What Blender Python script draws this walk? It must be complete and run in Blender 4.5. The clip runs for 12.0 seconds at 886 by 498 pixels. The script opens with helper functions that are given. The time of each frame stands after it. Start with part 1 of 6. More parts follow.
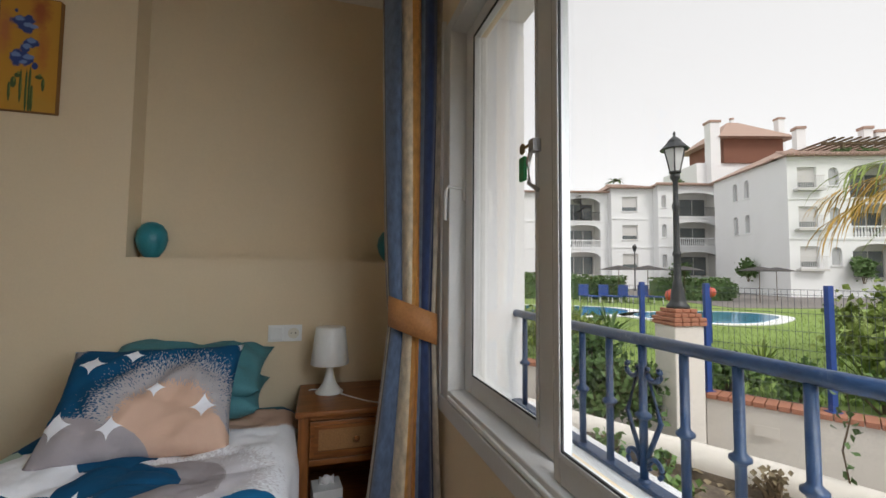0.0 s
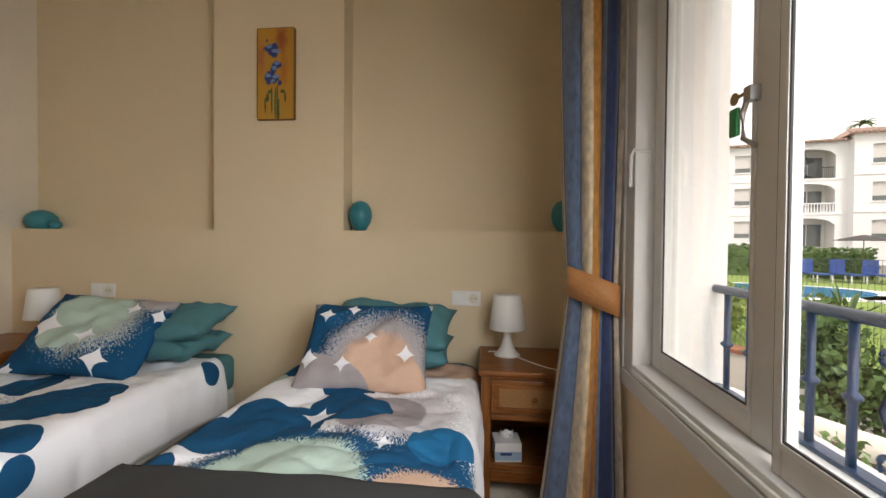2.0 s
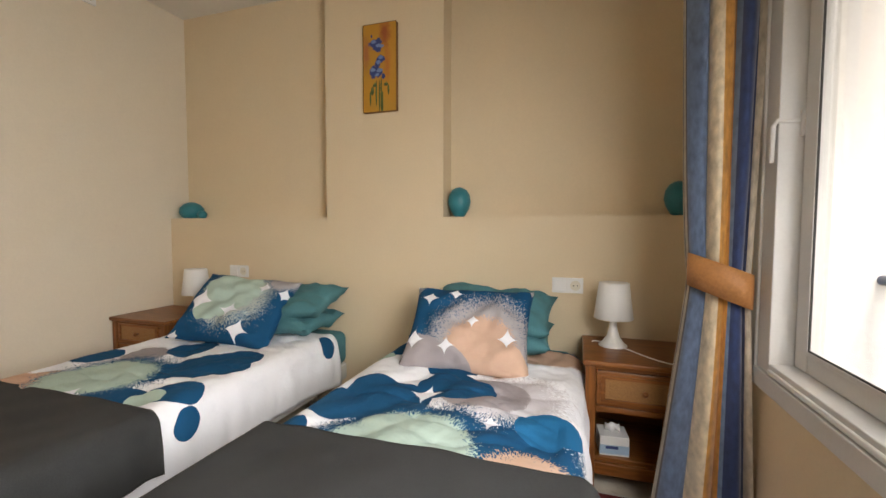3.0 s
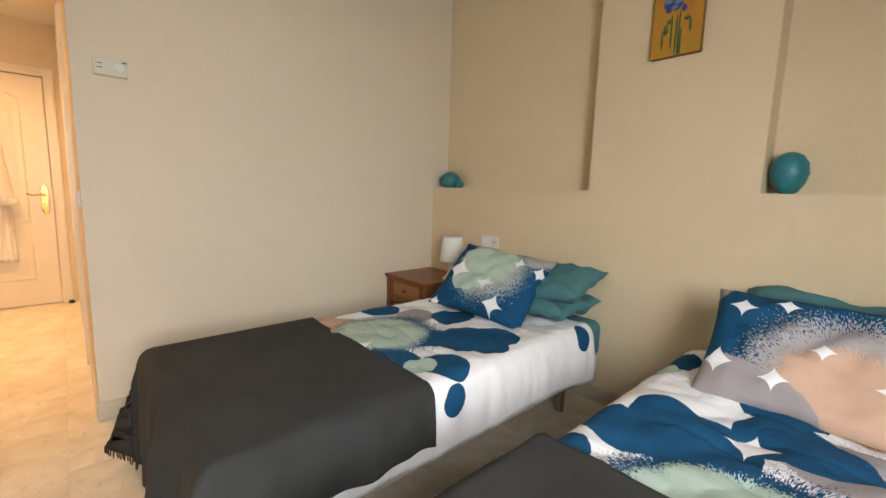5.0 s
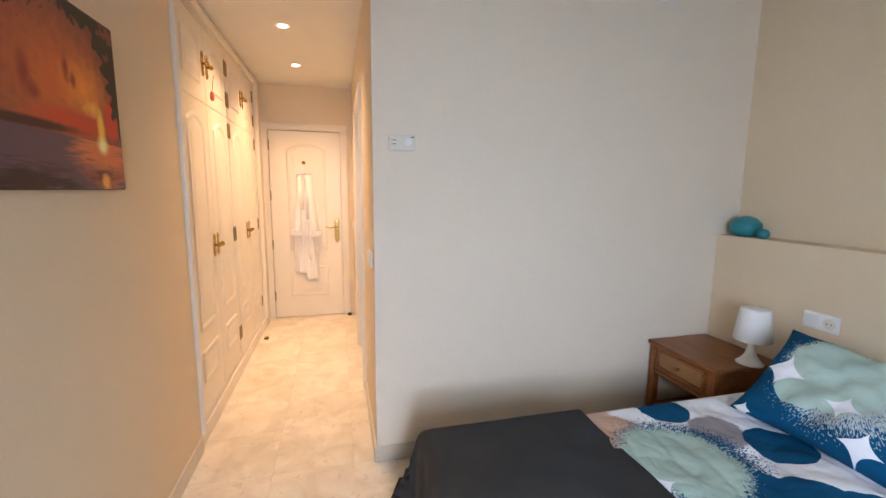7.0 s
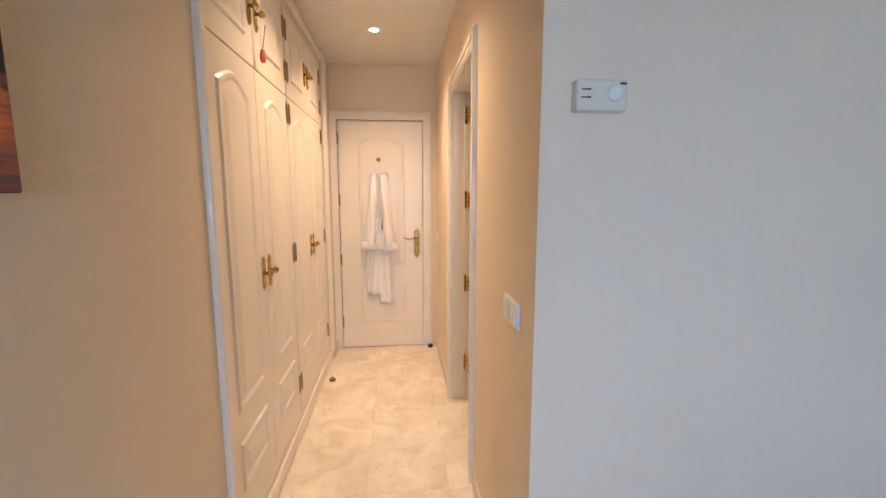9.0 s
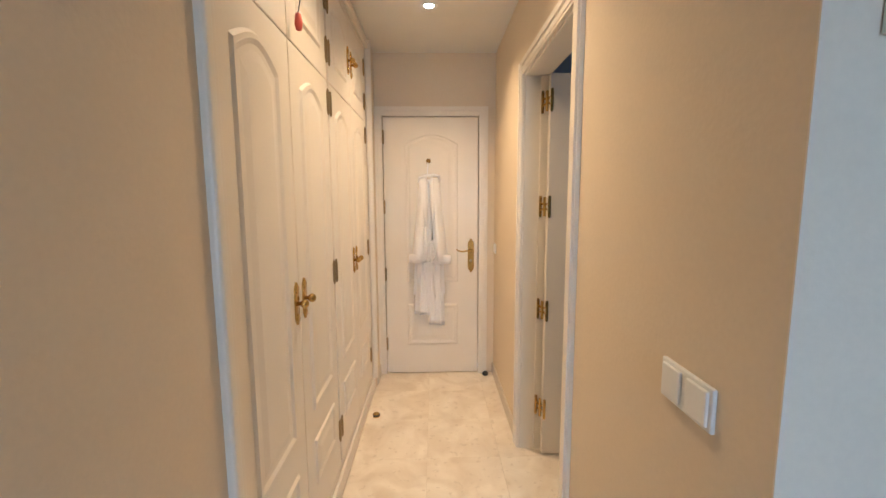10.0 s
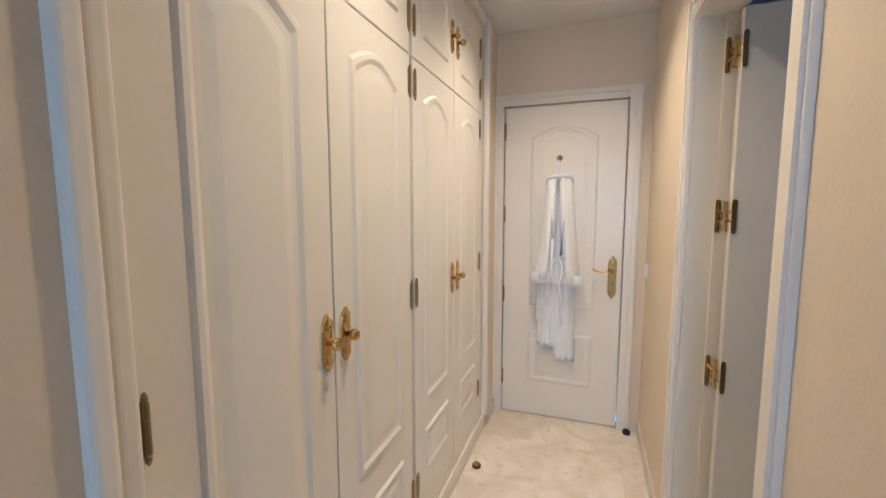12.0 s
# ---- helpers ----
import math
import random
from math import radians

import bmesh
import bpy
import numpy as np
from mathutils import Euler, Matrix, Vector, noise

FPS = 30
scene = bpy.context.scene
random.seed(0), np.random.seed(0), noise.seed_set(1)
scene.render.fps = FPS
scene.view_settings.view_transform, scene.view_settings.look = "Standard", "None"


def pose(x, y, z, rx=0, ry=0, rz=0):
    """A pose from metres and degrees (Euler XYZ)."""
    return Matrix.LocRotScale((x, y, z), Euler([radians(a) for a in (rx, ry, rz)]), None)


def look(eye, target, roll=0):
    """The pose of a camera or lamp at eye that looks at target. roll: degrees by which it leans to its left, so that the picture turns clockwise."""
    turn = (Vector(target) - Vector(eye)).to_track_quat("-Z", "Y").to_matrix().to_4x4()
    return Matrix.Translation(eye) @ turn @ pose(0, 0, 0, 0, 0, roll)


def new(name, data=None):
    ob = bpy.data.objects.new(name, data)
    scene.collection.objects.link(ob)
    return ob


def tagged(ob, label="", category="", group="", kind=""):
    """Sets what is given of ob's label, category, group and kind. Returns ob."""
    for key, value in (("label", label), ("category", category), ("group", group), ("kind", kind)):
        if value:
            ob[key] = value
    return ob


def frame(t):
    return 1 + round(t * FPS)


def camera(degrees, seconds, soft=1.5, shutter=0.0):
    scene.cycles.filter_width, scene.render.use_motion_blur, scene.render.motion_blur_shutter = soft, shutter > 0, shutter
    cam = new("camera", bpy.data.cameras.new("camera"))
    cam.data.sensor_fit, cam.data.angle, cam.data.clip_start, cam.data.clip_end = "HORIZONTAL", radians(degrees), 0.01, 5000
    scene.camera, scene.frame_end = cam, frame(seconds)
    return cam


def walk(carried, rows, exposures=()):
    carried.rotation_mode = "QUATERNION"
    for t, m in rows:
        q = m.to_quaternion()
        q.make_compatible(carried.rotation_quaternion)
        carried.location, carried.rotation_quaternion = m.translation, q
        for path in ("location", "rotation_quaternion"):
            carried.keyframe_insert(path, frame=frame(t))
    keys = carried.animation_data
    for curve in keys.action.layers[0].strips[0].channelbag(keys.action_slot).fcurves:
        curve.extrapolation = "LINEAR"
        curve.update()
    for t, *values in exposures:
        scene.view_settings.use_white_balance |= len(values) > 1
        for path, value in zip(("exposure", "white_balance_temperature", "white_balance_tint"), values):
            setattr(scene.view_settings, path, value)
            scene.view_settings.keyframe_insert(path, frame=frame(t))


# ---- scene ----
cam = camera(93.6, 12.0)
PATH = [
    (0, (-0.424, -2.196, 1.115), (0.139, -0.28, 1.228), 0.5),
    (0.5, (-0.428, -2.2, 1.115), (-0.011, -0.246, 1.2), 0.7),
    (1, (-0.447, -2.212, 1.117), (-0.214, -0.226, 1.161), 0.7),
    (1.5, (-0.458, -2.225, 1.117), (-0.443, -0.225, 1.118), 0.7),
    (2, (-0.474, -2.234, 1.109), (-0.684, -0.246, 1.079), 0.5),
    (2.5, (-0.492, -2.25, 1.11), (-0.923, -0.298, 1.045), 0.5),
    (2.7, (-0.501, -2.258, 1.113), (-1.014, -0.327, 1.031), 0.3),
    (4.5, (-0.771, -2.156, 1.064), (-1.973, -0.574, 0.833), 1.4),
    (5, (-0.857, -2.138, 1.141), (-2.321, -0.804, 0.868), 1.7),
    (5.5, (-0.954, -2.207, 1.25), (-2.608, -1.12, 0.965), 1.4),
    (6, (-1.018, -2.277, 1.363), (-2.802, -1.421, 1.075), 0.9),
    (6.5, (-1.124, -2.294, 1.399), (-2.994, -1.645, 1.115), 0.6),
    (7, (-1.293, -2.246, 1.427), (-3.213, -1.762, 1.145), 0.5),
    (7.2, (-1.378, -2.239, 1.447), (-3.311, -1.819, 1.153), 0.9),
    (9, (-2.33, -2.425, 1.419), (-4.301, -2.215, 1.148), -0.0),
    (9.5, (-2.59, -2.512, 1.424), (-4.569, -2.384, 1.167), -0.1),
    (10, (-2.816, -2.549, 1.417), (-4.801, -2.51, 1.174), -0.3),
    (10.5, (-3.035, -2.551, 1.427), (-5.02, -2.634, 1.197), -0.3),
    (11, (-3.223, -2.538, 1.406), (-5.194, -2.802, 1.195), -0.1),
    (11.5, (-3.33, -2.486, 1.409), (-5.265, -2.948, 1.203), -0.0),
    (12, (-3.34, -2.407, 1.408), (-5.216, -3.067, 1.2), -0.1),
]
walk(cam, [(t, look(eye, target, roll)) for t, eye, target, roll in PATH],
     exposures=[(0, 0.16, 6750, 13), (1.0, 0.38, 6900, 14), (1.5, 0.52, 7100, 15), (2.5, 0.92, 7650, 17), (4.5, 1.38, 7450, 14), (5.2, 1.06, 7250, 14), (6.0, 1.07, 6200, 15),
                (6.5, 1.14, 6100, 16), (7.2, 1.24, 5520, 16), (9, 0.93, 5120, 14), (10, 0.75, 4830, 6), (10.5, 0.69, 4560, 4), (11, 0.66, 4310, 3), (12, 0.66, 4060, 3)])

# ---- light ----
world = bpy.data.worlds.new("overcast_sky")
scene.world = world
world.use_nodes = True
wn = world.node_tree.nodes
wl = world.node_tree.links
sky = wn.new("ShaderNodeTexSky")
sky.sky_type = "NISHITA"
sky.sun_disc = False
sky.sun_elevation = radians(50)
sky.sun_rotation = radians(170)
grey = wn.new("ShaderNodeHueSaturation")
grey.inputs["Saturation"].default_value = 0.10
wl.new(sky.outputs[0], grey.inputs["Color"])
cloud = wn.new("ShaderNodeMix")
cloud.data_type = "RGBA"
cloud.inputs[0].default_value = 0.6
cloud.inputs[7].default_value = (6.9, 7.0, 7.2, 1)
wl.new(grey.outputs[0], cloud.inputs[6])
wl.new(cloud.outputs[2], wn["Background"].inputs[0])
wn["Background"].inputs[1].default_value = 0.15
sun = new("sun", bpy.data.lights.new("sun", "SUN"))
sun.data.energy = 1.4
sun.data.angle = radians(20)
sun.data.color = (1.0, 0.97, 0.93)
sun.matrix_world = look((0, 0, 0), (-math.cos(radians(50)) * math.sin(radians(170)), -math.cos(radians(50)) * math.cos(radians(170)), -math.sin(radians(50))))

# corridor downlights, and an added area lamp in place of the sky's light through the window's unseen far end
for x in (-4.39, -5.30):
    spot = new("downlight_lamp", bpy.data.lights.new("downlight_lamp", "SPOT"))
    spot.data.energy, spot.data.color = 58, (1.0, 0.60, 0.265)
    spot.data.spot_size, spot.data.spot_blend, spot.data.shadow_soft_size = radians(130), 1.0, 0.03
    spot.location = (x, -2.571, 2.482)
window_fill = new("window_fill_lamp", bpy.data.lights.new("window_fill_lamp", "AREA"))
window_fill.data.shape, window_fill.data.size, window_fill.data.size_y, window_fill.data.energy = "RECTANGLE", 0.56, 1.1, 18
window_fill.data.color = (0.84, 0.93, 1.0)
window_fill.data.spread = radians(156)
# added area lamp, in place of daylight from a bathroom window that isn't built
bathlight = new("bathroom_daylight", bpy.data.lights.new("bathroom_daylight", "AREA"))
bathlight.data.shape, bathlight.data.size, bathlight.data.size_y, bathlight.data.energy = "RECTANGLE", 0.5, 0.6, 1.5
bathlight.data.color = (0.75, 0.88, 1.0)
bathlight.matrix_world = look((-3.9, -0.62, 1.7), (-4.3, -2, 1.3))
window_fill.matrix_world = look((0.10, -2.29, 1.40), (-0.86, -1.82, 0.60))


# ---- materials ----
def material(name, base, rough=0.6, metal=0.0, vary=0.06, scale=6.0, bump=0.05, fine=120.0, spec=0.5):
    """A surface with blotches at one scale and grain with relief at a finer one."""
    m = bpy.data.materials.new(name)
    m.use_nodes = True
    n, l = m.node_tree.nodes, m.node_tree.links
    b = n["Principled BSDF"]
    b.inputs["Roughness"].default_value, b.inputs["Metallic"].default_value = rough, metal
    b.inputs["Specular IOR Level"].default_value = spec
    co = n.new("ShaderNodeTexCoord")
    big, small = n.new("ShaderNodeTexNoise"), n.new("ShaderNodeTexNoise")
    big.inputs["Scale"].default_value, small.inputs["Scale"].default_value = scale, fine
    big.inputs["Detail"].default_value = 4
    for x in (big, small):
        l.new(co.outputs["Object"], x.inputs["Vector"])
    add = n.new("ShaderNodeMath")
    add.operation = "ADD"
    l.new(big.outputs[0], add.inputs[0])
    l.new(small.outputs[0], add.inputs[1])
    ramp = n.new("ShaderNodeMapRange")
    ramp.inputs["From Min"].default_value, ramp.inputs["From Max"].default_value = 0.6, 1.4
    ramp.inputs["To Min"].default_value, ramp.inputs["To Max"].default_value = 1 - vary, 1 + vary
    l.new(add.outputs[0], ramp.inputs[0])
    mul = n.new("ShaderNodeVectorMath")
    mul.operation = "SCALE"
    mul.inputs[0].default_value = base
    l.new(ramp.outputs[0], mul.inputs["Scale"])
    l.new(mul.outputs[0], b.inputs["Base Color"])
    if bump:
        bp = n.new("ShaderNodeBump")
        bp.inputs["Strength"].default_value, bp.inputs["Distance"].default_value = bump, 0.005
        l.new(small.outputs[0], bp.inputs["Height"])
        l.new(bp.outputs[0], b.inputs["Normal"])
    return m


def nodes_of(m):
    return m.node_tree.nodes, m.node_tree.links, m.node_tree.nodes["Principled BSDF"]


def mixed(n, l, fac, a, b):
    """A colour mixed from a to b; each is a socket or a colour."""
    mx = n.new("ShaderNodeMix")
    mx.data_type = "RGBA"
    l.new(fac, mx.inputs[0])
    for v, i in ((a, 6), (b, 7)):
        if isinstance(v, tuple):
            mx.inputs[i].default_value = (*v[:3], 1)
        else:
            l.new(v, mx.inputs[i])
    return mx.outputs[2]


def mathed(n, l, op, a, b=None):
    x = n.new("ShaderNodeMath")
    x.operation = op
    for v, i in ((a, 0), (b, 1)):
        if v is None:
            continue
        if isinstance(v, (int, float)):
            x.inputs[i].default_value = v
        else:
            l.new(v, x.inputs[i])
    return x.outputs[0]


def printed_cloth(name, base, layers, rough=0.9):
    """Cotton with a print of dots and four-pointed gaps, laid out on the unfolded cloth in metres.
    A layer: colour, dots (u, v, r), fray of the rim in metres, and 'dot', 'fur' (a rim of radial strokes) or 'star'."""
    m = bpy.data.materials.new(name)
    m.use_nodes = True
    n, l, b = nodes_of(m)
    b.inputs["Roughness"].default_value = rough
    b.inputs["Specular IOR Level"].default_value = 0.2
    uv = n.new("ShaderNodeUVMap")
    sep = n.new("ShaderNodeSeparateXYZ")
    l.new(uv.outputs[0], sep.inputs[0])
    fuzz = n.new("ShaderNodeTexNoise")
    fuzz.inputs["Scale"].default_value, fuzz.inputs["Detail"].default_value = 210, 2
    l.new(uv.outputs[0], fuzz.inputs["Vector"])
    wob = n.new("ShaderNodeTexNoise")
    wob.inputs["Scale"].default_value = 12
    l.new(uv.outputs[0], wob.inputs["Vector"])
    off = mathed(n, l, "MULTIPLY", mathed(n, l, "SUBTRACT", fuzz.outputs[0], 0.5), 1.9)
    slow = mathed(n, l, "MULTIPLY", mathed(n, l, "SUBTRACT", wob.outputs[0], 0.5), 0.02)
    col = base
    for colour, dots, fray, shape in layers:
        near = None
        for u, v, r in dots:
            dx = mathed(n, l, "ABSOLUTE", mathed(n, l, "SUBTRACT", sep.outputs[0], u))
            dy = mathed(n, l, "ABSOLUTE", mathed(n, l, "SUBTRACT", sep.outputs[1], v))
            p = 0.64 if shape == "star" else 2.0
            d = mathed(n, l, "ADD", mathed(n, l, "POWER", dx, p), mathed(n, l, "POWER", dy, p))
            d = mathed(n, l, "SUBTRACT", mathed(n, l, "POWER", d, 1 / p), r)
            near = d if near is None else mathed(n, l, "MINIMUM", near, d)
        if shape == "dot":
            near = mathed(n, l, "ADD", near, slow)
        if shape == "fur":
            u, v, r = dots[0]
            sx, sy = mathed(n, l, "SUBTRACT", sep.outputs[0], u), mathed(n, l, "SUBTRACT", sep.outputs[1], v)
            polar, streak = n.new("ShaderNodeCombineXYZ"), n.new("ShaderNodeTexNoise")
            l.new(mathed(n, l, "MULTIPLY", mathed(n, l, "ARCTAN2", sy, sx), r * 260), polar.inputs[0])
            l.new(mathed(n, l, "MULTIPLY", near, 75), polar.inputs[1])
            l.new(polar.outputs[0], streak.inputs["Vector"])
            streak.inputs["Scale"].default_value, streak.inputs["Detail"].default_value = 1.0, 1
            stroke = mathed(n, l, "MULTIPLY", mathed(n, l, "SUBTRACT", streak.outputs[0], 0.5), 2.2 * fray)
            near = mathed(n, l, "ADD", mathed(n, l, "ADD", near, stroke), slow)
        elif fray:
            near = mathed(n, l, "ADD", near, mathed(n, l, "MULTIPLY", off, fray))
        col = mixed(n, l, mathed(n, l, "LESS_THAN", near, 0.0), col, colour)
    l.new(col, b.inputs["Base Color"])
    weave = n.new("ShaderNodeTexNoise")
    weave.inputs["Scale"].default_value = 7
    weave.inputs["Detail"].default_value = 3
    weave.inputs["Distortion"].default_value = 0.4
    l.new(uv.outputs[0], weave.inputs["Vector"])
    bp = n.new("ShaderNodeBump")
    bp.inputs["Strength"].default_value, bp.inputs["Distance"].default_value = 0.5, 0.03
    l.new(weave.outputs[0], bp.inputs["Height"])
    l.new(bp.outputs[0], b.inputs["Normal"])
    return m


def wood(name, dark, light, along=(1, 12, 12), rough=0.35):
    m = bpy.data.materials.new(name)
    m.use_nodes = True
    n, l, b = nodes_of(m)
    co, mp, nz = n.new("ShaderNodeTexCoord"), n.new("ShaderNodeMapping"), n.new("ShaderNodeTexNoise")
    mp.inputs["Scale"].default_value = along
    nz.inputs["Scale"].default_value, nz.inputs["Detail"].default_value, nz.inputs["Distortion"].default_value = 6, 6, 0.6
    l.new(co.outputs["Object"], mp.inputs[0])
    l.new(mp.outputs[0], nz.inputs["Vector"])
    st = mathed(n, l, "MULTIPLY", mathed(n, l, "SUBTRACT", nz.outputs[0], 0.3), 2.2)
    l.new(mixed(n, l, st, dark, light), b.inputs["Base Color"])
    b.inputs["Roughness"].default_value = rough
    bp = n.new("ShaderNodeBump")
    bp.inputs["Strength"].default_value, bp.inputs["Distance"].default_value = 0.08, 0.002
    l.new(nz.outputs[0], bp.inputs["Height"])
    l.new(bp.outputs[0], b.inputs["Normal"])
    return m


def marble(name, rough=0.25):
    """Cream marble, cloudy, with each slab a little different."""
    m = bpy.data.materials.new(name)
    m.use_nodes = True
    n, l, b = nodes_of(m)
    co, info = n.new("ShaderNodeTexCoord"), n.new("ShaderNodeObjectInfo")
    shift = n.new("ShaderNodeVectorMath")
    shift.operation = "ADD"
    l.new(co.outputs["Object"], shift.inputs[0])
    far = mathed(n, l, "MULTIPLY", info.outputs["Random"], 40.0)
    l.new(far, shift.inputs[1])
    cloud, vein = n.new("ShaderNodeTexNoise"), n.new("ShaderNodeTexNoise")
    cloud.inputs["Scale"].default_value, cloud.inputs["Detail"].default_value, cloud.inputs["Distortion"].default_value = 5, 7, 1.0
    vein.inputs["Scale"].default_value, vein.inputs["Detail"].default_value = 30, 4
    for x in (cloud, vein):
        l.new(shift.outputs[0], x.inputs["Vector"])
    c = mixed(n, l, mathed(n, l, "MULTIPLY", mathed(n, l, "SUBTRACT", cloud.outputs[0], 0.32), 2.6), (0.68, 0.59, 0.47), (0.86, 0.79, 0.67))
    c = mixed(n, l, mathed(n, l, "MULTIPLY", mathed(n, l, "GREATER_THAN", vein.outputs[0], 0.64), 0.25), c, (0.42, 0.34, 0.26))
    tone = mathed(n, l, "ADD", mathed(n, l, "MULTIPLY", info.outputs["Random"], 0.04), 0.96)
    sc = n.new("ShaderNodeVectorMath")
    sc.operation = "SCALE"
    l.new(c, sc.inputs[0])
    l.new(tone, sc.inputs["Scale"])
    l.new(sc.outputs[0], b.inputs["Base Color"])
    b.inputs["Roughness"].default_value = rough
    return m


def glass(name):
    m = bpy.data.materials.new(name)
    m.use_nodes = True
    n, l, b = nodes_of(m)
    b.inputs["Base Color"].default_value = (0.97, 0.99, 0.98, 1)
    b.inputs["Transmission Weight"].default_value, b.inputs["Roughness"].default_value, b.inputs["IOR"].default_value = 1, 0, 1.25
    return m


def striped_cloth(name, stripes):
    """Curtain cloth: stripes along the height, given as (share of the width, colour)."""
    m = bpy.data.materials.new(name)
    m.use_nodes = True
    n, l, b = nodes_of(m)
    uv, sep = n.new("ShaderNodeUVMap"), n.new("ShaderNodeSeparateXYZ")
    l.new(uv.outputs[0], sep.inputs[0])
    wash = n.new("ShaderNodeTexNoise")
    wash.inputs["Scale"].default_value, wash.inputs["Detail"].default_value = 25, 5
    l.new(uv.outputs[0], wash.inputs["Vector"])
    ramp = n.new("ShaderNodeValToRGB")
    ramp.color_ramp.interpolation = "CONSTANT"
    el = ramp.color_ramp.elements
    while len(el) > 1:
        el.remove(el[0])
    at = 0.0
    for k, (share, colour) in enumerate(stripes):
        e = el[0] if k == 0 else el.new(at)
        e.position, e.color = at, (*colour, 1)
        at += share
    l.new(sep.outputs[0], ramp.inputs[0])
    tone = mathed(n, l, "ADD", mathed(n, l, "MULTIPLY", wash.outputs[0], 1.3), 0.35)
    sc = n.new("ShaderNodeVectorMath")
    sc.operation = "SCALE"
    l.new(ramp.outputs[0], sc.inputs[0])
    l.new(tone, sc.inputs["Scale"])
    l.new(sc.outputs[0], b.inputs["Base Color"])
    b.inputs["Roughness"].default_value = 0.8
    b.inputs["Sheen Weight"].default_value = 0.3
    return m


def plain_glow(name, colour, strength):
    m = bpy.data.materials.new(name)
    m.use_nodes = True
    n, l, b = nodes_of(m)
    b.inputs["Emission Color"].default_value, b.inputs["Emission Strength"].default_value = (*colour, 1), strength
    return m


PLASTER = material("cream_wall_paint", (0.74, 0.61, 0.43), 0.75, vary=0.03, scale=1.2, bump=0.12, fine=90)
# the same cream paint, made paler for the window light on the west wall
PLASTER_LIT = material("lit_cream_wall_paint", (0.78, 0.695, 0.575), 0.75, vary=0.03, scale=1.2, bump=0.12, fine=90)
PLASTER_WHITE = material("white_ceiling_paint", (0.74, 0.72, 0.68), 0.8, vary=0.03, bump=0.1)
RENDER_WHITE = material("white_render", (0.82, 0.83, 0.84), 0.85, vary=0.05, scale=0.8, bump=0.4, fine=40)
RENDER_CREAM = material("cream_render", (0.80, 0.76, 0.70), 0.85, vary=0.10, scale=1.5, bump=0.4, fine=40)
# the same cream paint again, its colour shifted to suit the corridor's light
PLASTER_HALL = material("hall_cream_wall_paint", (0.71, 0.605, 0.455), 0.75, vary=0.03, scale=1.2, bump=0.12, fine=90)
MARBLE = marble("cream_marble")
JOINT = material("tile_joint", (0.66, 0.575, 0.455), 0.8)
SKIRT = material("marble_skirting", (0.60, 0.54, 0.45), 0.3, vary=0.12, scale=8, bump=0.0)
ENAMEL = material("white_enamel", (0.79, 0.73, 0.63), 0.32, vary=0.02, bump=0.03)
ALU = material("grey_white_aluminium", (0.64, 0.64, 0.635), 0.36, vary=0.04, bump=0.02)
ALU_DARK = material("shadow_gasket", (0.03, 0.03, 0.03), 0.6)
WHITE_PLASTIC = material("white_plastic", (0.80, 0.81, 0.81), 0.35, vary=0.02, bump=0.0)
IVORY = material("ivory_plastic", (0.72, 0.69, 0.60), 0.45, vary=0.03, bump=0.0)
WOOD = wood("orange_brown_wood", (0.14, 0.043, 0.009), (0.33, 0.120, 0.027))
WOOD_UP = wood("orange_brown_wood_upright", (0.14, 0.043, 0.009), (0.33, 0.120, 0.027), along=(12, 12, 1))
CANE = material("woven_cane", (0.34, 0.17, 0.06), 0.5, vary=0.25, scale=150, bump=0.8, fine=250)
BRASS = material("polished_brass", (0.58, 0.38, 0.11), 0.18, metal=1.0, vary=0.06, bump=0.02)
BRASS_DARK = material("aged_brass", (0.36, 0.27, 0.14), 0.3, metal=1.0, vary=0.2, bump=0.05)
STEEL = material("grey_steel", (0.4, 0.4, 0.4), 0.35, metal=1.0, vary=0.1)
BLACK = material("black_plastic", (0.02, 0.02, 0.02), 0.5)
DARKROOM = material("dark_inside", (0.05, 0.045, 0.04), 0.8)
CLOTH = material("white_cotton", (0.82, 0.82, 0.85), 0.9, vary=0.05, bump=0.3, fine=300)
TEAL = material("teal_cotton", (0.06, 0.21, 0.245), 0.8, vary=0.12, scale=5, bump=0.25, fine=200)
CERAMIC = material("teal_ceramic", (0.018, 0.21, 0.26), 0.35, vary=0.15, scale=20, bump=0.25, fine=150)
CHARCOAL = material("charcoal_fleece", (0.033, 0.035, 0.037), 0.95, vary=0.3, scale=4, bump=0.3, fine=400)
TERRY = material("white_terry", (0.88, 0.87, 0.88), 0.95, vary=0.04, bump=0.6, fine=250)
TIEBACK = material("tan_leather", (0.45, 0.20, 0.07), 0.55, vary=0.15, scale=15, bump=0.2)
MATTRESS = material("pale_mattress", (0.62, 0.62, 0.60), 0.9)
BLUE = material("blue_iron_paint", (0.020, 0.048, 0.115), 0.32, vary=0.25, scale=12, bump=0.25)
BLUE_BRIGHT = material("blue_fence_paint", (0.02, 0.07, 0.30), 0.45, vary=0.15, bump=0.1)
CAST = material("black_green_cast_iron", (0.03, 0.035, 0.04), 0.45, vary=0.2, bump=0.15)
GRASS = material("lawn", (0.23, 0.33, 0.08), 0.95, vary=0.25, scale=1.2, bump=0.8, fine=60)
PAVING = material("grey_paving", (0.22, 0.20, 0.19), 0.8, vary=0.15, scale=1, bump=0.3)
SOIL = material("dry_soil", (0.22, 0.18, 0.14), 0.95, vary=0.35, scale=12, bump=1.0, fine=60)
BRICK_DARK = material("dark_red_brick", (0.20, 0.085, 0.055), 0.85, vary=0.25, scale=3, bump=0.5, fine=25)
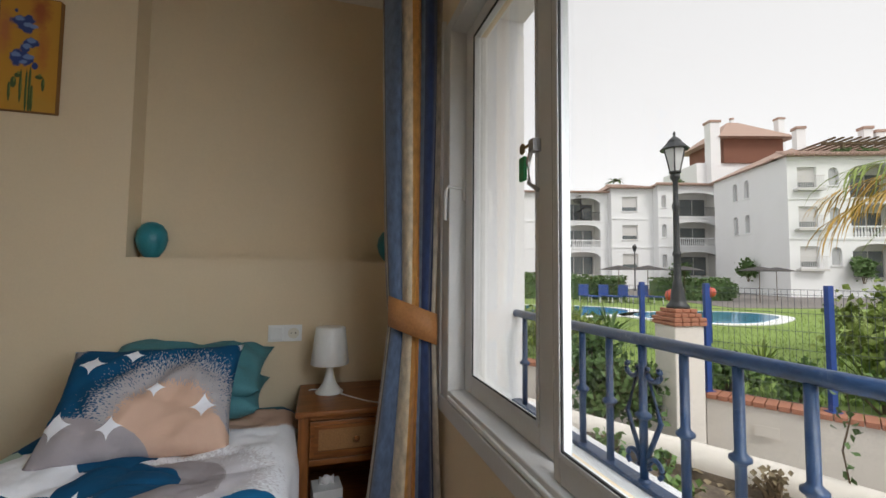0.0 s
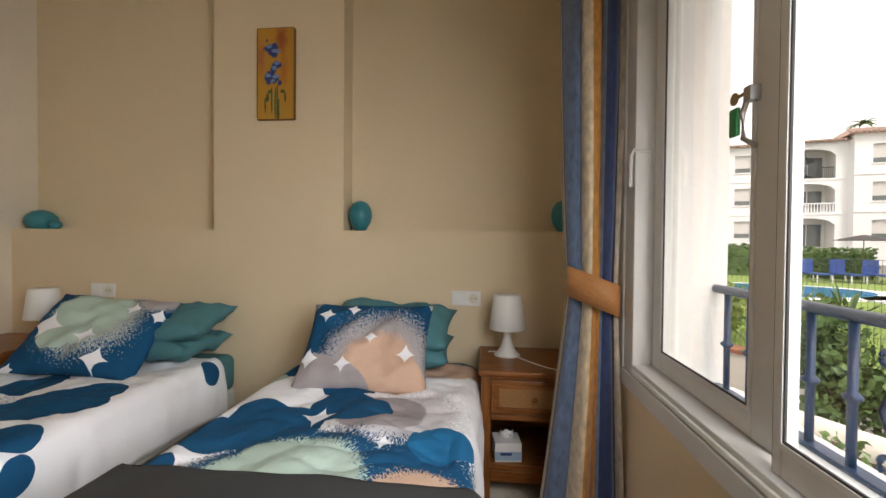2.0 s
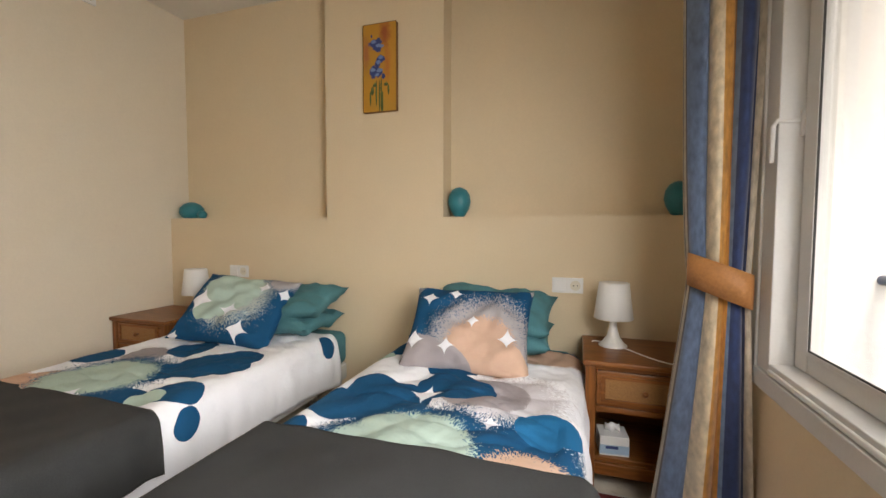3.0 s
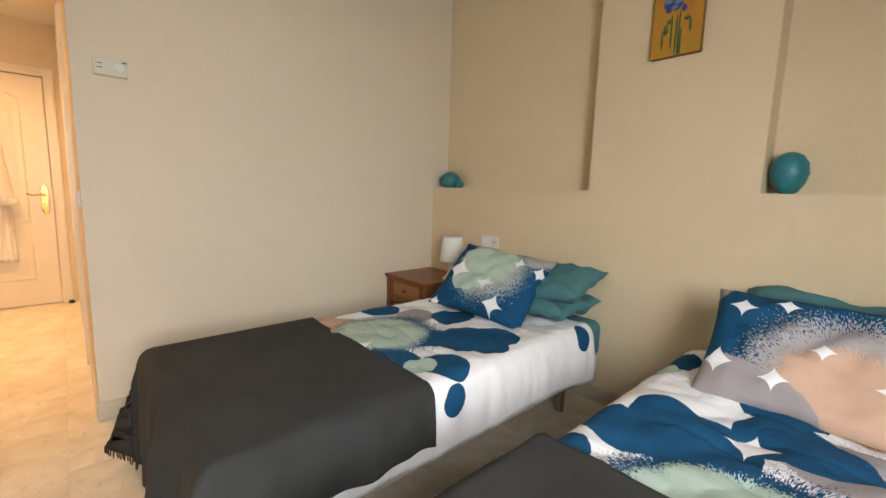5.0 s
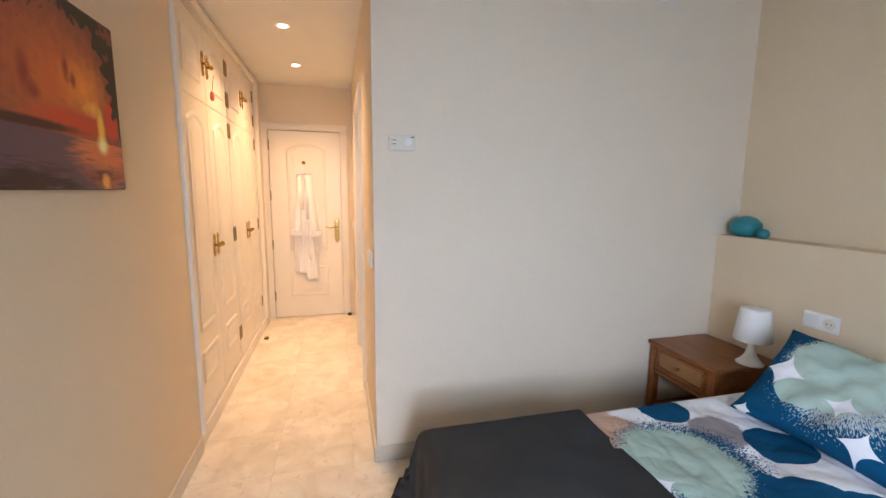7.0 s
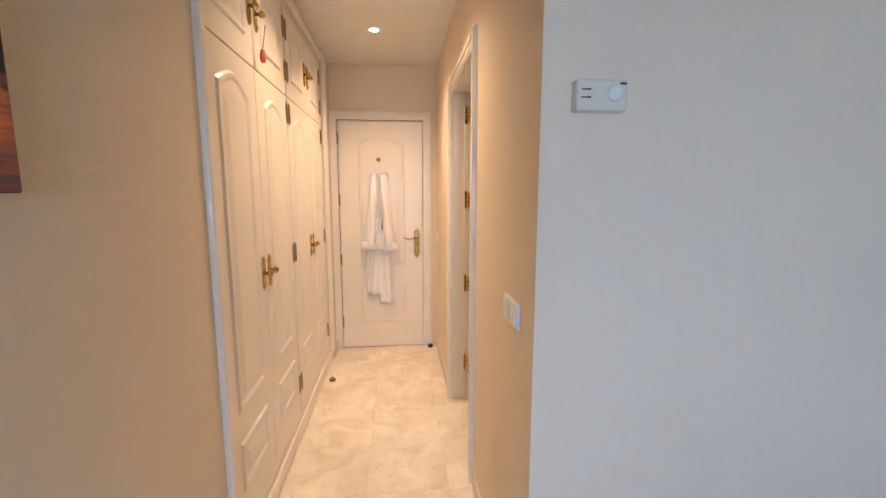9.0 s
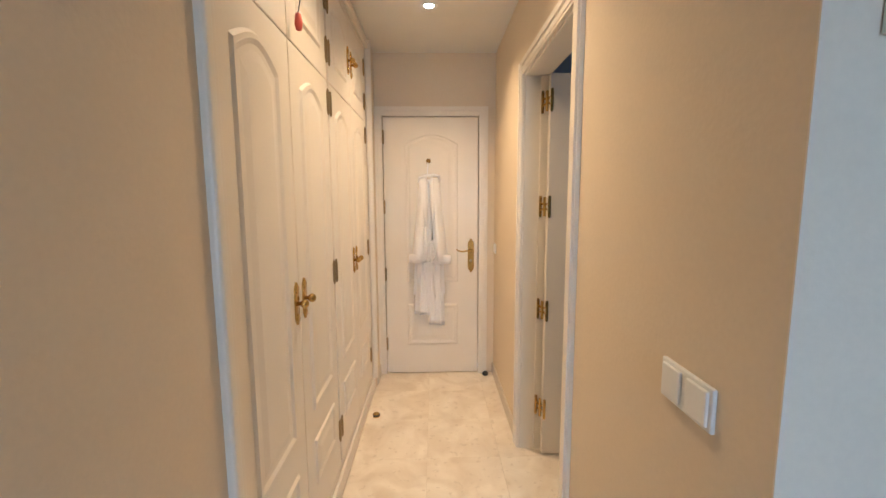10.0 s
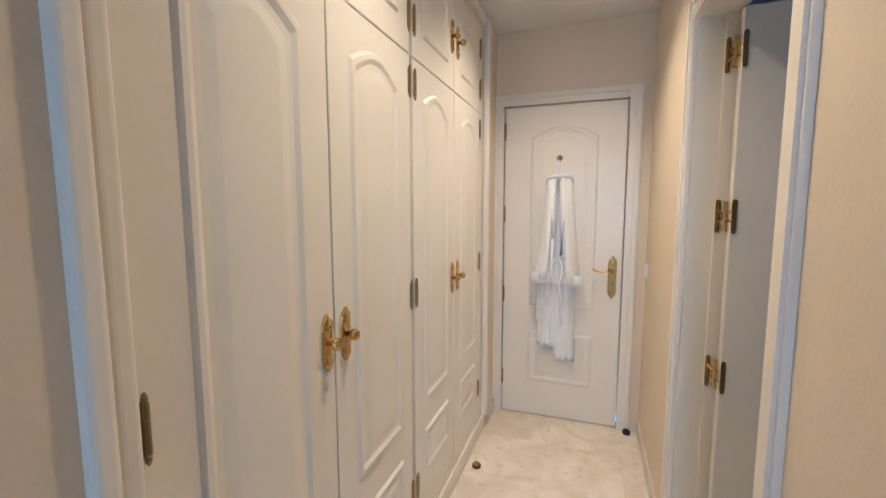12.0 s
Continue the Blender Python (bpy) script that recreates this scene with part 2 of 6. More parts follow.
BRICK = material("red_brick", (0.42, 0.18, 0.11), 0.8, vary=0.2, scale=14, bump=0.5)
CLAY = material("clay_roof_tile", (0.43, 0.30, 0.245), 0.85, vary=0.4, scale=7, bump=0.4)
LEAF = material("green_leaf", (0.085, 0.16, 0.045), 0.55, vary=0.45, scale=9, bump=0.1)
LEAF_PALE = material("yellow_green_leaf", (0.24, 0.32, 0.07), 0.55, vary=0.4, scale=6, bump=0.1)
LEAF_MID = material("fresh_green_leaf", (0.13, 0.23, 0.06), 0.55, vary=0.4, scale=9, bump=0.1)
WIRE = material("dark_grey_wire", (0.07, 0.09, 0.11), 0.5, vary=0.15)
DARK_CANVAS = material("dark_grey_canvas", (0.07, 0.065, 0.065), 0.9, vary=0.2)
LEAF_DEAD = material("withered_leaf", (0.26, 0.21, 0.13), 0.85, vary=0.4, scale=8, bump=0.1)
LEAF_DRY = material("straw_palm_frond", (0.55, 0.34, 0.08), 0.7, vary=0.4, scale=8, bump=0.1)
STEM = material("woody_stem", (0.14, 0.10, 0.06), 0.9, vary=0.3)
WATER = material("pool_water", (0.05, 0.30, 0.50), 0.08, vary=0.15, scale=3, bump=0.2, fine=8)
# paler pane colour for the narrow arched windows
PANE_PALE = material("pale_window_glass", (0.45, 0.46, 0.47), 0.2, vary=0.15, scale=0.7, bump=0.0)
PANE_DARK = material("dark_window_glass", (0.13, 0.15, 0.155), 0.12, vary=0.3, scale=0.7, bump=0.0)
SHUTTER = material("pale_shutter", (0.62, 0.61, 0.60), 0.7, vary=0.05)
# darker copy of the white render, with the recessed balconies' shade in its colour
LOGGIA = material("shaded_white_render", (0.74, 0.73, 0.71), 0.9, vary=0.06)
RUST_RED = material("red_plastic", (0.60, 0.10, 0.06), 0.4)
GREEN_TAG = material("green_key_fob", (0.01, 0.30, 0.08), 0.4)
BATH = material("pale_bathroom_tile", (0.45, 0.52, 0.60), 0.3, vary=0.05)
GLASS = glass("window_glass")
# stained white render, also darkened so that the daylight on it looks dimmer
REVEAL = material("dimmed_stained_render", (0.68, 0.68, 0.67), 0.85, vary=0.10, scale=2.5, bump=0.3, fine=50)

NAVY, MINT, BEIGE, GREYL, WHITE_C, AZURE, ASH = (0.004, 0.078, 0.185), (0.44, 0.58, 0.52), (0.62, 0.42, 0.32), (0.36, 0.33, 0.35), (0.88, 0.90, 0.96), (0.006, 0.14, 0.31), (0.40, 0.38, 0.40)
DUVET_B = printed_cloth("printed_duvet_window_bed", WHITE_C, [
    ((0.62, 0.61, 0.66), [(-0.776, -0.822, 0.212)], 0.16, "fur"), (GREYL, [(-0.839, -0.801, 0.159), (-1.083, -0.504, 0.106)], 0.02, "dot"), (BEIGE, [(-0.670, -0.250, 0.180), (-0.818, -0.525, 0.064)], 0.05, "dot"),
    (NAVY, [(-1.168, -0.928, 0.159), (-1.316, -1.002, 0.117), (-1.242, -0.875, 0.117), (-0.993, -0.758, 0.122), (-0.913, -0.790, 0.106), (-1.390, -1.235, 0.085), (-1.412, -0.366, 0.106), (-1.030, -0.568, 0.106), (-0.553, -0.101, 0.106)], 0, "dot"),
    (NAVY, [(-0.998, -1.214, 0.270)], 0.10, "fur"), (NAVY, [(-0.670, -1.204, 0.212)], 0.15, "fur"),
    (MINT, [(-0.998, -1.235, 0.217)], 0.06, "fur"), (MINT, [(-1.412, -0.504, 0.074)], 0, "dot"), (BEIGE, [(-0.648, -1.310, 0.138)], 0.07, "fur"), (AZURE, [(-0.606, -1.002, 0.101)], 0, "dot"),
    (WHITE_C, [(-1.051, -0.838, 0.069), (-0.776, -1.034, 0.042)], 0, "star")])
DUVET_A = printed_cloth("printed_duvet_wall_bed", WHITE_C, [
    (BEIGE, [(-2.605, -1.268, 0.159)], 0.03, "dot"), (GREYL, [(-2.499, -0.823, 0.106)], 0.03, "dot"), (NAVY, [(-2.372, -1.078, 0.233)], 0.14, "fur"),
    (NAVY, [(-2.096, -0.876, 0.138), (-2.022, -0.738, 0.106), (-1.969, -0.844, 0.085), (-2.181, -0.950, 0.106), (-2.372, -0.675, 0.117), (-2.690, -0.919, 0.106), (-1.948, -1.120, 0.095), (-2.107, -1.247, 0.117), (-1.800, -1.165, 0.053), (-1.837, -0.293, 0.053), (-2.287, -0.187, 0.106)], 0, "dot"),
    (MINT, [(-2.382, -1.109, 0.201)], 0.07, "fur"), (MINT, [(-2.001, -1.194, 0.064)], 0, "dot"), (WHITE_C, [(-2.287, -1.279, 0.064), (-2.255, -0.781, 0.053)], 0, "star")])
PILLOW_B = printed_cloth("printed_pillow_window_bed", NAVY, [
    (ASH, [(.09, -.11, .235)], 0.16, "fur"), (GREYL, [(-.20, -.25, .17), (-.03, -.21, .10)], 0.02, "dot"), (BEIGE, [(.08, -.13, .155)], 0.05, "fur"), (BEIGE, [(.17, -.22, .13)], 0, "dot"), (GREYL, [(-.07, -.25, .12)], 0, "dot"), (ASH, [(-.29, .22, .05)], 0.03, "dot"),
    (WHITE_C, [(-.19, .12, 0.048), (-.07, .155, 0.037), (-.23, -.10, 0.052), (-.07, -.13, 0.041), (.03, .0, 0.033), (.19, -.07, 0.048), (.28, .23, 0.044), (-.29, .24, 0.037)], 0, "star")])
PILLOW_A = printed_cloth("printed_pillow_wall_bed", NAVY, [
    ((0.42, 0.47, 0.46), [(.0, .05, .19)], 0.16, "fur"), (ASH, [(.22, .20, .08)], 0.04, "dot"), (MINT, [(-.04, .08, .17)], 0.05, "fur"), (MINT, [(-.11, -.04, .09), (.0, -.02, .08)], 0, "dot"),
    (WHITE_C, [(-.20, .0, 0.081), (.03, -.06, 0.056), (.12, -.17, 0.067), (.13, .13, 0.044), (.27, .10, 0.044), (-.02, .24, 0.037), (-.25, -.22, 0.037)], 0, "star")])
CURTAIN = striped_cloth("striped_curtain_cloth", [(.03, (.42, .36, .28)), (.015, (.05, .03, .03)), (.03, (.42, .36, .28)), (.015, (.05, .03, .03)), (.20, (.085, .13, .22)), (.17, (.60, .50, .36)), (.21, (.50, .23, .05)), (.03, (.12, .20, .34)), (.24, (.018, .040, .125)), (.06, (.46, .40, .32))])


# ---- builders ----
def box(bm, x0, x1, y0, y1, z0, z1):
    m = Matrix.Translation(((x0 + x1) / 2, (y0 + y1) / 2, (z0 + z1) / 2)) @ Matrix.Diagonal((abs(x1 - x0), abs(y1 - y0), abs(z1 - z0), 1))
    return bmesh.ops.create_cube(bm, size=1, matrix=m)["verts"]


def mesh_of(bm, name, mat, smooth=False):
    bmesh.ops.recalc_face_normals(bm, faces=bm.faces)
    me = bpy.data.meshes.new(name)
    bm.to_mesh(me)
    bm.free()
    for m in (mat if isinstance(mat, (list, tuple)) else [mat]):
        me.materials.append(m)
    if smooth:
        me.shade_smooth()
    return me


def part(name, bm, mat, parent=None, label="", smooth=False, at=None):
    ob = new(name, mesh_of(bm, name, mat, smooth))
    if parent is not None:
        ob.parent = parent
    if at is not None:
        ob.matrix_basis = at
    if label:
        ob["label"] = label
    return ob


def bevel(bm, w, seg=2):
    bmesh.ops.bevel(bm, geom=list(bm.edges), offset=w, segments=seg, affect="EDGES", profile=0.5)
    return bm


def slabs(name, mat, *bs, edge=0.0):
    """One structure object out of boxes that butt against each other."""
    bm = bmesh.new()
    for b in bs:
        one = bmesh.new()
        box(one, *b)
        if edge:
            bevel(one, edge)
        me = bpy.data.meshes.new("tmp")
        one.to_mesh(me)
        one.free()
        bm.from_mesh(me)
        bpy.data.meshes.remove(me)
    return tagged(part(name, bm, mat), kind="structure")


# ---- structure ----
L, CEIL, CCEIL = -3.34, 2.64, 2.49
END = -6.07
SHELF = 1.172
WY0, WY1, WZ0, WZ1 = -2.72, -0.79, 0.70, 1.99
floor = slabs("floor", JOINT, (END - .1, .0, -3.75, .3, -.15, -.004))
slabs("wall_north", PLASTER, (L - .1, .0, 0, .3, 0, SHELF), (-2.03, -1.266, 0, .3, SHELF, CEIL))
slabs("wall_niche", PLASTER, (L - .1, -2.03, .15, .3, SHELF, CEIL), (-1.266, 0, .15, .3, SHELF, CEIL))
slabs("wall_east", PLASTER, (0, .15, -3.1, WY0, 0, CEIL), (0, .15, WY1, .3, 0, CEIL), (0, .15, WY0, WY1, 0, WZ0), (0, .15, WY0, WY1, WZ1, CEIL))
slabs("wall_outer", RENDER_WHITE, (.15, .34, -6, WY0 - .05, -1.05, 6), (.15, .34, WY1 + .06, 8, -1.05, 6), (.15, .34, WY0 - .05, WY1 + .06, -1.05, .600), (.15, .34, WY0 - .05, WY1 + .06, 2.12, 6))
slabs("window_reveal", REVEAL, (.086, .149, WY1 - .005, WY1 - .001, .63, 2.12), (.086, .149, WY0 + .001, WY0 + .005, .63, 2.12))
slabs("window_sill", RENDER_WHITE, (.085, .37, WY0 - .05, WY1 + .06, .600, .628), edge=.006)
slabs("wall_west", PLASTER_LIT, (L - .1, L, -1.98, .15, 0, CEIL), (L - .003, L, -2.08, -1.98, 0, CEIL))
slabs("wall_corridor", PLASTER_HALL, (-4.22, L - .003, -2.08, -1.98, 0, CEIL), (END, -5.05, -2.08, -1.98, 0, CEIL), (-5.05, -4.22, -2.08, -1.98, 2.06, CEIL))
slabs("wall_south", PLASTER, (-3.655, .15, -3.1, -3.0, 0, CEIL))
slabs("wall_south_end", PLASTER_HALL, (END, -5.822, -3.1, -3.0, 0, CEIL))
slabs("wall_end", PLASTER_HALL, (END - .1, END, -3.1, -2.95, 0, CEIL), (END - .1, END, -2.20, -1.98, 0, CEIL), (END - .1, END, -2.95, -2.20, 2.045, CEIL))
slabs("wall_behind_door", PLASTER, (END - .3, END - .2, -3.1, -1.98, 0, CEIL))
slabs("ceiling", PLASTER_WHITE, (L, .15, -3.1, .3, CEIL, CEIL + .1))
slabs("ceiling_corridor", PLASTER_WHITE, (END - .3, L, -3.75, -.5, CCEIL, CCEIL + .25))
slabs("wall_closet", ENAMEL, (-5.9, -3.60, -3.75, -3.65, 0, CCEIL))
# bathroom behind the open door
slabs("wall_bathroom", BATH, (-6.0, -3.5, -.6, -.5, 0, CCEIL), (-6.1, -6.0, -1.98, -.5, 0, CCEIL), (-3.56, -3.45, -1.98, -.6, 0, CCEIL))

# skirting
SK = .085
slabs("baseboard_west", SKIRT, (L, L + .012, -2.092, -.001, 0, SK), edge=.002)
slabs("baseboard_corridor", SKIRT, (-4.13, L, -2.092, -2.08, 0, SK), (END, -5.14, -2.092, -2.08, 0, SK), edge=.002)
slabs("baseboard_south", SKIRT, (-3.64, 0, -3.0, -2.988, 0, SK), (END, -5.85, -3.0, -2.988, 0, SK), edge=.002)
slabs("baseboard_closet", ENAMEL, (-5.85, -3.64, -3.018, -3.003, 0, SK), edge=.002)
slabs("baseboard_north", SKIRT, (L + .012, -.0, -.012, 0, 0, SK), edge=.002)
slabs("baseboard_east", SKIRT, (-.012, 0, -2.988, -.012, 0, SK), edge=.002)


def moulded(bm, u0, u1, w0, w1, put, arch=0.0, rise=.0055, rim=.022):
    """A panel field with a moulded rim and, if wanted, an arched top; put(u, w, d) places it."""
    pts = [(u0, w0), (u1, w0), (u1, w1)]
    if arch:
        for k in range(1, 12):
            a = k / 12
            pts.append((u1 + (u0 - u1) * a, w1 + arch * math.sin(math.pi * a)))
    pts.append((u0, w1))
    cu, cw = (u0 + u1) / 2, sum(p[1] for p in pts) / len(pts)
    hu, hw = (u1 - u0) / 2, (w1 + arch - w0) / 2

    def ring(inset, d):
        return [bm.verts.new(put(cu + (u - cu) * (1 - inset / hu), (w0 + w1 + arch) / 2 + (w - (w0 + w1 + arch) / 2) * (1 - inset / hw), d)) for u, w in pts]
    rings = [ring(0, 0), ring(rim * .35, rise), ring(rim * .8, rise), ring(rim * 1.3, .0015), ring(rim * 1.9, .0015), ring(rim * 3.0, rise * .8)]
    n = len(pts)
    for a, b in zip(rings, rings[1:]):
        for k in range(n):
            bm.faces.new((a[k], a[(k + 1) % n], b[(k + 1) % n], b[k]))
    bm.faces.new(rings[-1])


def lathe(bm, profile, seg=24, at=(0, 0, 0), axis="z"):
    """Turns (radius, height) pairs about an axis."""
    rows = []
    for r, h in profile:
        row = []
        for k in range(seg):
            a = 2 * math.pi * k / seg
            p = (r * math.cos(a), r * math.sin(a), h)
            if axis == "y":
                p = (p[0], -p[2], p[1])
            if axis == "x":
                p = (p[2], p[0], p[1])
            row.append(bm.verts.new((p[0] + at[0], p[1] + at[1], p[2] + at[2])))
        rows.append(row)
    for a, b in zip(rows, rows[1:]):
        for k in range(seg):
            bm.faces.new((a[k], a[(k + 1) % seg], b[(k + 1) % seg], b[k]))
    bm.faces.new(rows[0])
    bm.faces.new(rows[-1])
    return bm


def tube(bm, pts, r, seg=8, flat=1.0):
    """A round bar along points; flat squeezes it in the second direction."""
    pts = [Vector(p) for p in pts]
    rows = []
    up = Vector((0, 0, 1))
    for i, p in enumerate(pts):
        d = (pts[min(i + 1, len(pts) - 1)] - pts[max(i - 1, 0)]).normalized()
        s = d.cross(up)
        s = s.normalized() if s.length > 1e-3 else Vector((1, 0, 0))
        t = s.cross(d).normalized()
        rr = r[i] if isinstance(r, (list, tuple)) else r
        rows.append([bm.verts.new(p + s * (rr * math.cos(2 * math.pi * k / seg)) + t * (rr * flat * math.sin(2 * math.pi * k / seg))) for k in range(seg)])
    for a, b in zip(rows, rows[1:]):
        for k in range(seg):
            bm.faces.new((a[k], a[(k + 1) % seg], b[(k + 1) % seg], b[k]))
    bm.faces.new(rows[0])
    bm.faces.new(rows[-1])
    return bm


def cuboid(*b, w=0.004, seg=2):
    bm = bmesh.new()
    box(bm, *b)
    if w:
        bevel(bm, w, seg)
    return bm


def thing(name, at, label, category, group=""):
    ob = new(name)
    ob.matrix_basis = at
    ob.empty_display_size = .1
    return tagged(ob, label, category, group)


# ---- built-in wardrobe ----
def hinge_part(parent, x, z, h=.085):
    bm = bmesh.new()
    box(bm, x - .007, x + .007, -.004, .0, z - h / 2, z + h / 2)
    lathe(bm, [(.002, -h / 2 - .014), (.005, -h / 2 - .006), (.0045, -h / 2), (.006, -h / 2 + .004), (.006, h / 2 - .004), (.0045, h / 2), (.005, h / 2 + .006), (.002, h / 2 + .014)], 10, (x, -.006, z))
    return part("hinge", bm, BRASS_DARK, parent, "aged brass hinge")


def knob_part(parent, x, z):
    bm = bmesh.new()
    pl = cuboid(x - .020, x + .020, -.007, 0, z - .052, z + .052, w=.003)
    me = bpy.data.meshes.new("t")
    pl.to_mesh(me)
    pl.free()
    bm.from_mesh(me)
    bpy.data.meshes.remove(me)
    for sg in (-1, 1):
        lathe(bm, [(.017, .001), (.017, .007), (.014, .0095)], 18, (x, 0, z + sg * .050), "y")
        lathe(bm, [(.008, 0), (.008, .006), (.005, .008)], 12, (x, 0, z + sg * .066), "y")
    lathe(bm, [(.009, .004), (.006, .014), (.009, .018), (.015, .025), (.016, .032), (.011, .041), (.004, .044)], 16, (x, 0, z), "y")
    return part("knob", bm, BRASS, parent, "brass knob on a back plate", smooth=True)


WX = (-3.733, -4.235, -4.743, -5.240, -5.720)
wardrobe = thing("wardrobe", pose(0, -3.02, 0, 0, 0, 180), "white panelled built-in wardrobe with brass knobs", "wardrobe")
# the wardrobe's own frame: x runs along the wall, y into the wall
wb = bmesh.new()
for b in ((3.657, 3.733, 0, .05, SK, CCEIL), (5.720, 5.82, 0, .05, SK, CCEIL), (3.733, 5.720, 0, .05, SK, .118), (3.733, 5.720, 0, .05, 2.40, CCEIL), (3.733, 5.720, .03, .6, SK, .10), (3.733, 5.720, .03, .05, .118, 2.40)):
    box(wb, *b)
part("frame", wb, ENAMEL, wardrobe)
for x0, x1 in ((3.655, 3.690), (5.79, 5.82)):
    part("trim", cuboid(x0, x1, -.040, -.001, SK, CCEIL - .002, w=.010, seg=3), ENAMEL, wardrobe)
part("trim", cuboid(3.692, 3.728, -.028, -.001, SK, CCEIL - .002, w=.011, seg=4), ENAMEL, wardrobe)
part("trim", cuboid(3.722, 5.79, -.030, -.001, 2.425, 2.47, w=.008, seg=3), ENAMEL, wardrobe)
for k in range(4):
    x0, x1 = -WX[k] + (.014 if k == 2 else .003), -WX[k + 1] - (.014 if k == 1 else .003)
    for name, z0, z1, lower in (("door", .122, 1.93, True), ("upper_door", 1.936, 2.395, False)):
        d = part(name, cuboid(x0, x1, -.001, .024, z0, z1, w=.003), ENAMEL, wardrobe)
        pm = bmesh.new()
        put = lambda u, w, dd: (u, -.001 - dd, w)
        if lower:
            moulded(pm, x0 + .094, x1 - .094, .606, 1.80, put, arch=.052, rise=.008, rim=.026)
            moulded(pm, x0 + .094, x1 - .094, .298, .490, put, rise=.008, rim=.022)
        else:
            moulded(pm, x0 + .094, x1 - .094, 2.03, 2.27, put, arch=.045, rise=.008, rim=.024)
        part("panel", pm, ENAMEL, d)
        hx = x0 + .009 if k in (0, 2) else x1 - .009
        kx = x1 - .033 if k in (0, 2) else x0 + .045
        for hz in ((.30, 1.08, 1.84) if lower else (2.06, 2.28)):
            hinge_part(d, hx, hz)
        knob_part(d, kx, 1.065 if lower else 2.165)

# small red hanging charm on the upper knob
charm = bmesh.new()
lathe(charm, [(.003, .036), (.009, .032), (.012, .012), (.013, -.002), (.009, -.018), (.002, -.021)], 14, (-4.268, -2.990, 1.985))
tagged(part("charm", charm, RUST_RED, smooth=True), "small red charm hung on a wardrobe knob", "ornament")
loop = bmesh.new()
tube(loop, [(-4.268, -2.990, 2.018), (-4.272, -2.984, 2.06), (-4.278, -2.978, 2.12)], .0018, 6)
part("cord", loop, BLACK, bpy.data.objects["charm"])

# ---- doors ----
def casing(name, u0, u1, top, put, w=.075):
    """Moulded casing round an opening."""
    bm = bmesh.new()
    for a, b, c, d in ((u0 - w, u0, 0, top + w), (u1, u1 + w, 0, top + w), (u0, u1, top, top + w)):
        for lo, hi, dep in ((0, 1, .014), (.12, .45, .022), (.6, .85, .018)):
            if d - c > u1 - u0 or a < u0 or b > u1:
                aa, bb = (a + (b - a) * lo, a + (b - a) * hi) if a < u0 else (b - (b - a) * hi, b - (b - a) * lo)
                x = (aa, bb, c, d - (0 if lo == 0 else w * lo))
            else:
                x = (a, b, d - (d - c) * hi, d - (d - c) * lo)
            vs = box(bm, x[0], x[1], 0, dep, x[2], x[3])
            for v in vs:
                v.co = Vector(put(v.co.x, v.co.z, v.co.y))
    return tagged(part(name, bm, ENAMEL), kind="structure")


casing("trim_end_door", -2.945, -2.205, 2.035, lambda u, w, d: (END + d, u, w), w=.068)
door = bmesh.new()
box(door, END - .045, END - .005, -2.938, -2.212, .006, 2.028)
bevel(door, .002)
door_1 = tagged(part("door_1", door, ENAMEL), "closed white panelled door with brass handle", "door", kind="structure")
pm = bmesh.new()
put = lambda u, w, d: (END - .005 + d, u, w)
moulded(pm, -2.770, -2.368, .752, 1.83, put, arch=.07, rise=.006, rim=.026)
moulded(pm, -2.770, -2.368, .240, .578, put, rise=.006, rim=.026)
part("panel", pm, ENAMEL, door_1)
for z in (.25, .82, 1.35, 1.88):
    bm = bmesh.new()
    lathe(bm, [(.003, -.055), (.008, -.045), (.008, .045), (.003, .055)], 10, (END + .004, -2.938, z))
    part("hinge", bm, BRASS_DARK, door_1, "aged brass hinge")
bm = cuboid(END - .005, END + .003, -2.290, -2.240, .868, 1.062, w=.003)
for zz in (.866, 1.064):
    lathe(bm, [(.023, .001), (.023, .0095), (.019, .0115)], 18, (END - .005, -2.265, zz), "x")
    lathe(bm, [(.009, 0), (.009, .007)], 12, (END - .005, -2.265, zz + (.026 if zz > 1 else -.026)), "x")
plate = part("handle_plate", bm, BRASS, door_1, "long brass handle plate")
bm = bmesh.new()
lathe(bm, [(.012, 0), (.012, .01), (.008, .014), (.008, .05)], 14, (END, -2.265, 1.005), "x")
tube(bm, [(END + .045, -2.265, 1.005), (END + .048, -2.30, 1.009), (END + .048, -2.335, 1.001), (END + .046, -2.37, 1.011), (END + .044, -2.38, 1.021)], [.008, .0075, .0065, .006, .005], 10)
part("handle", bm, BRASS, plate, "curved brass lever", smooth=True)
bm = bmesh.new()
lathe(bm, [(.010, 0), (.010, .006)], 12, (END + .003, -2.265, .925), "x")
part("keyhole", bm, BRASS_DARK, plate)

# bathrobe on its hook
hook = bmesh.new()
lathe(hook, [(.018, 0), (.018, .006)], 14, (END - .005, -2.594, 1.70), "x")
tube(hook, [(END, -2.594, 1.70), (END + .03, -2.594, 1.675), (END + .045, -2.594, 1.68), (END + .05, -2.594, 1.70)], .005, 8)
tagged(part("coat_hook", hook, BRASS, smooth=True), "small brass hook on the white door", "hook")


def cloth_loft(bm, rows, n, uvl=None):
    """Skins rows of n points and gives the sheet back."""
    vs = [[bm.verts.new(p) for p in row] for row in rows]
    for a, b in zip(vs, vs[1:]):
        for k in range(n - 1):
            bm.faces.new((a[k], a[k + 1], b[k + 1], b[k]))
    return vs


robe = thing("bathrobe", pose(END, -2.588, 0), "white terry bathrobe hanging on the door hook", "bathrobe")


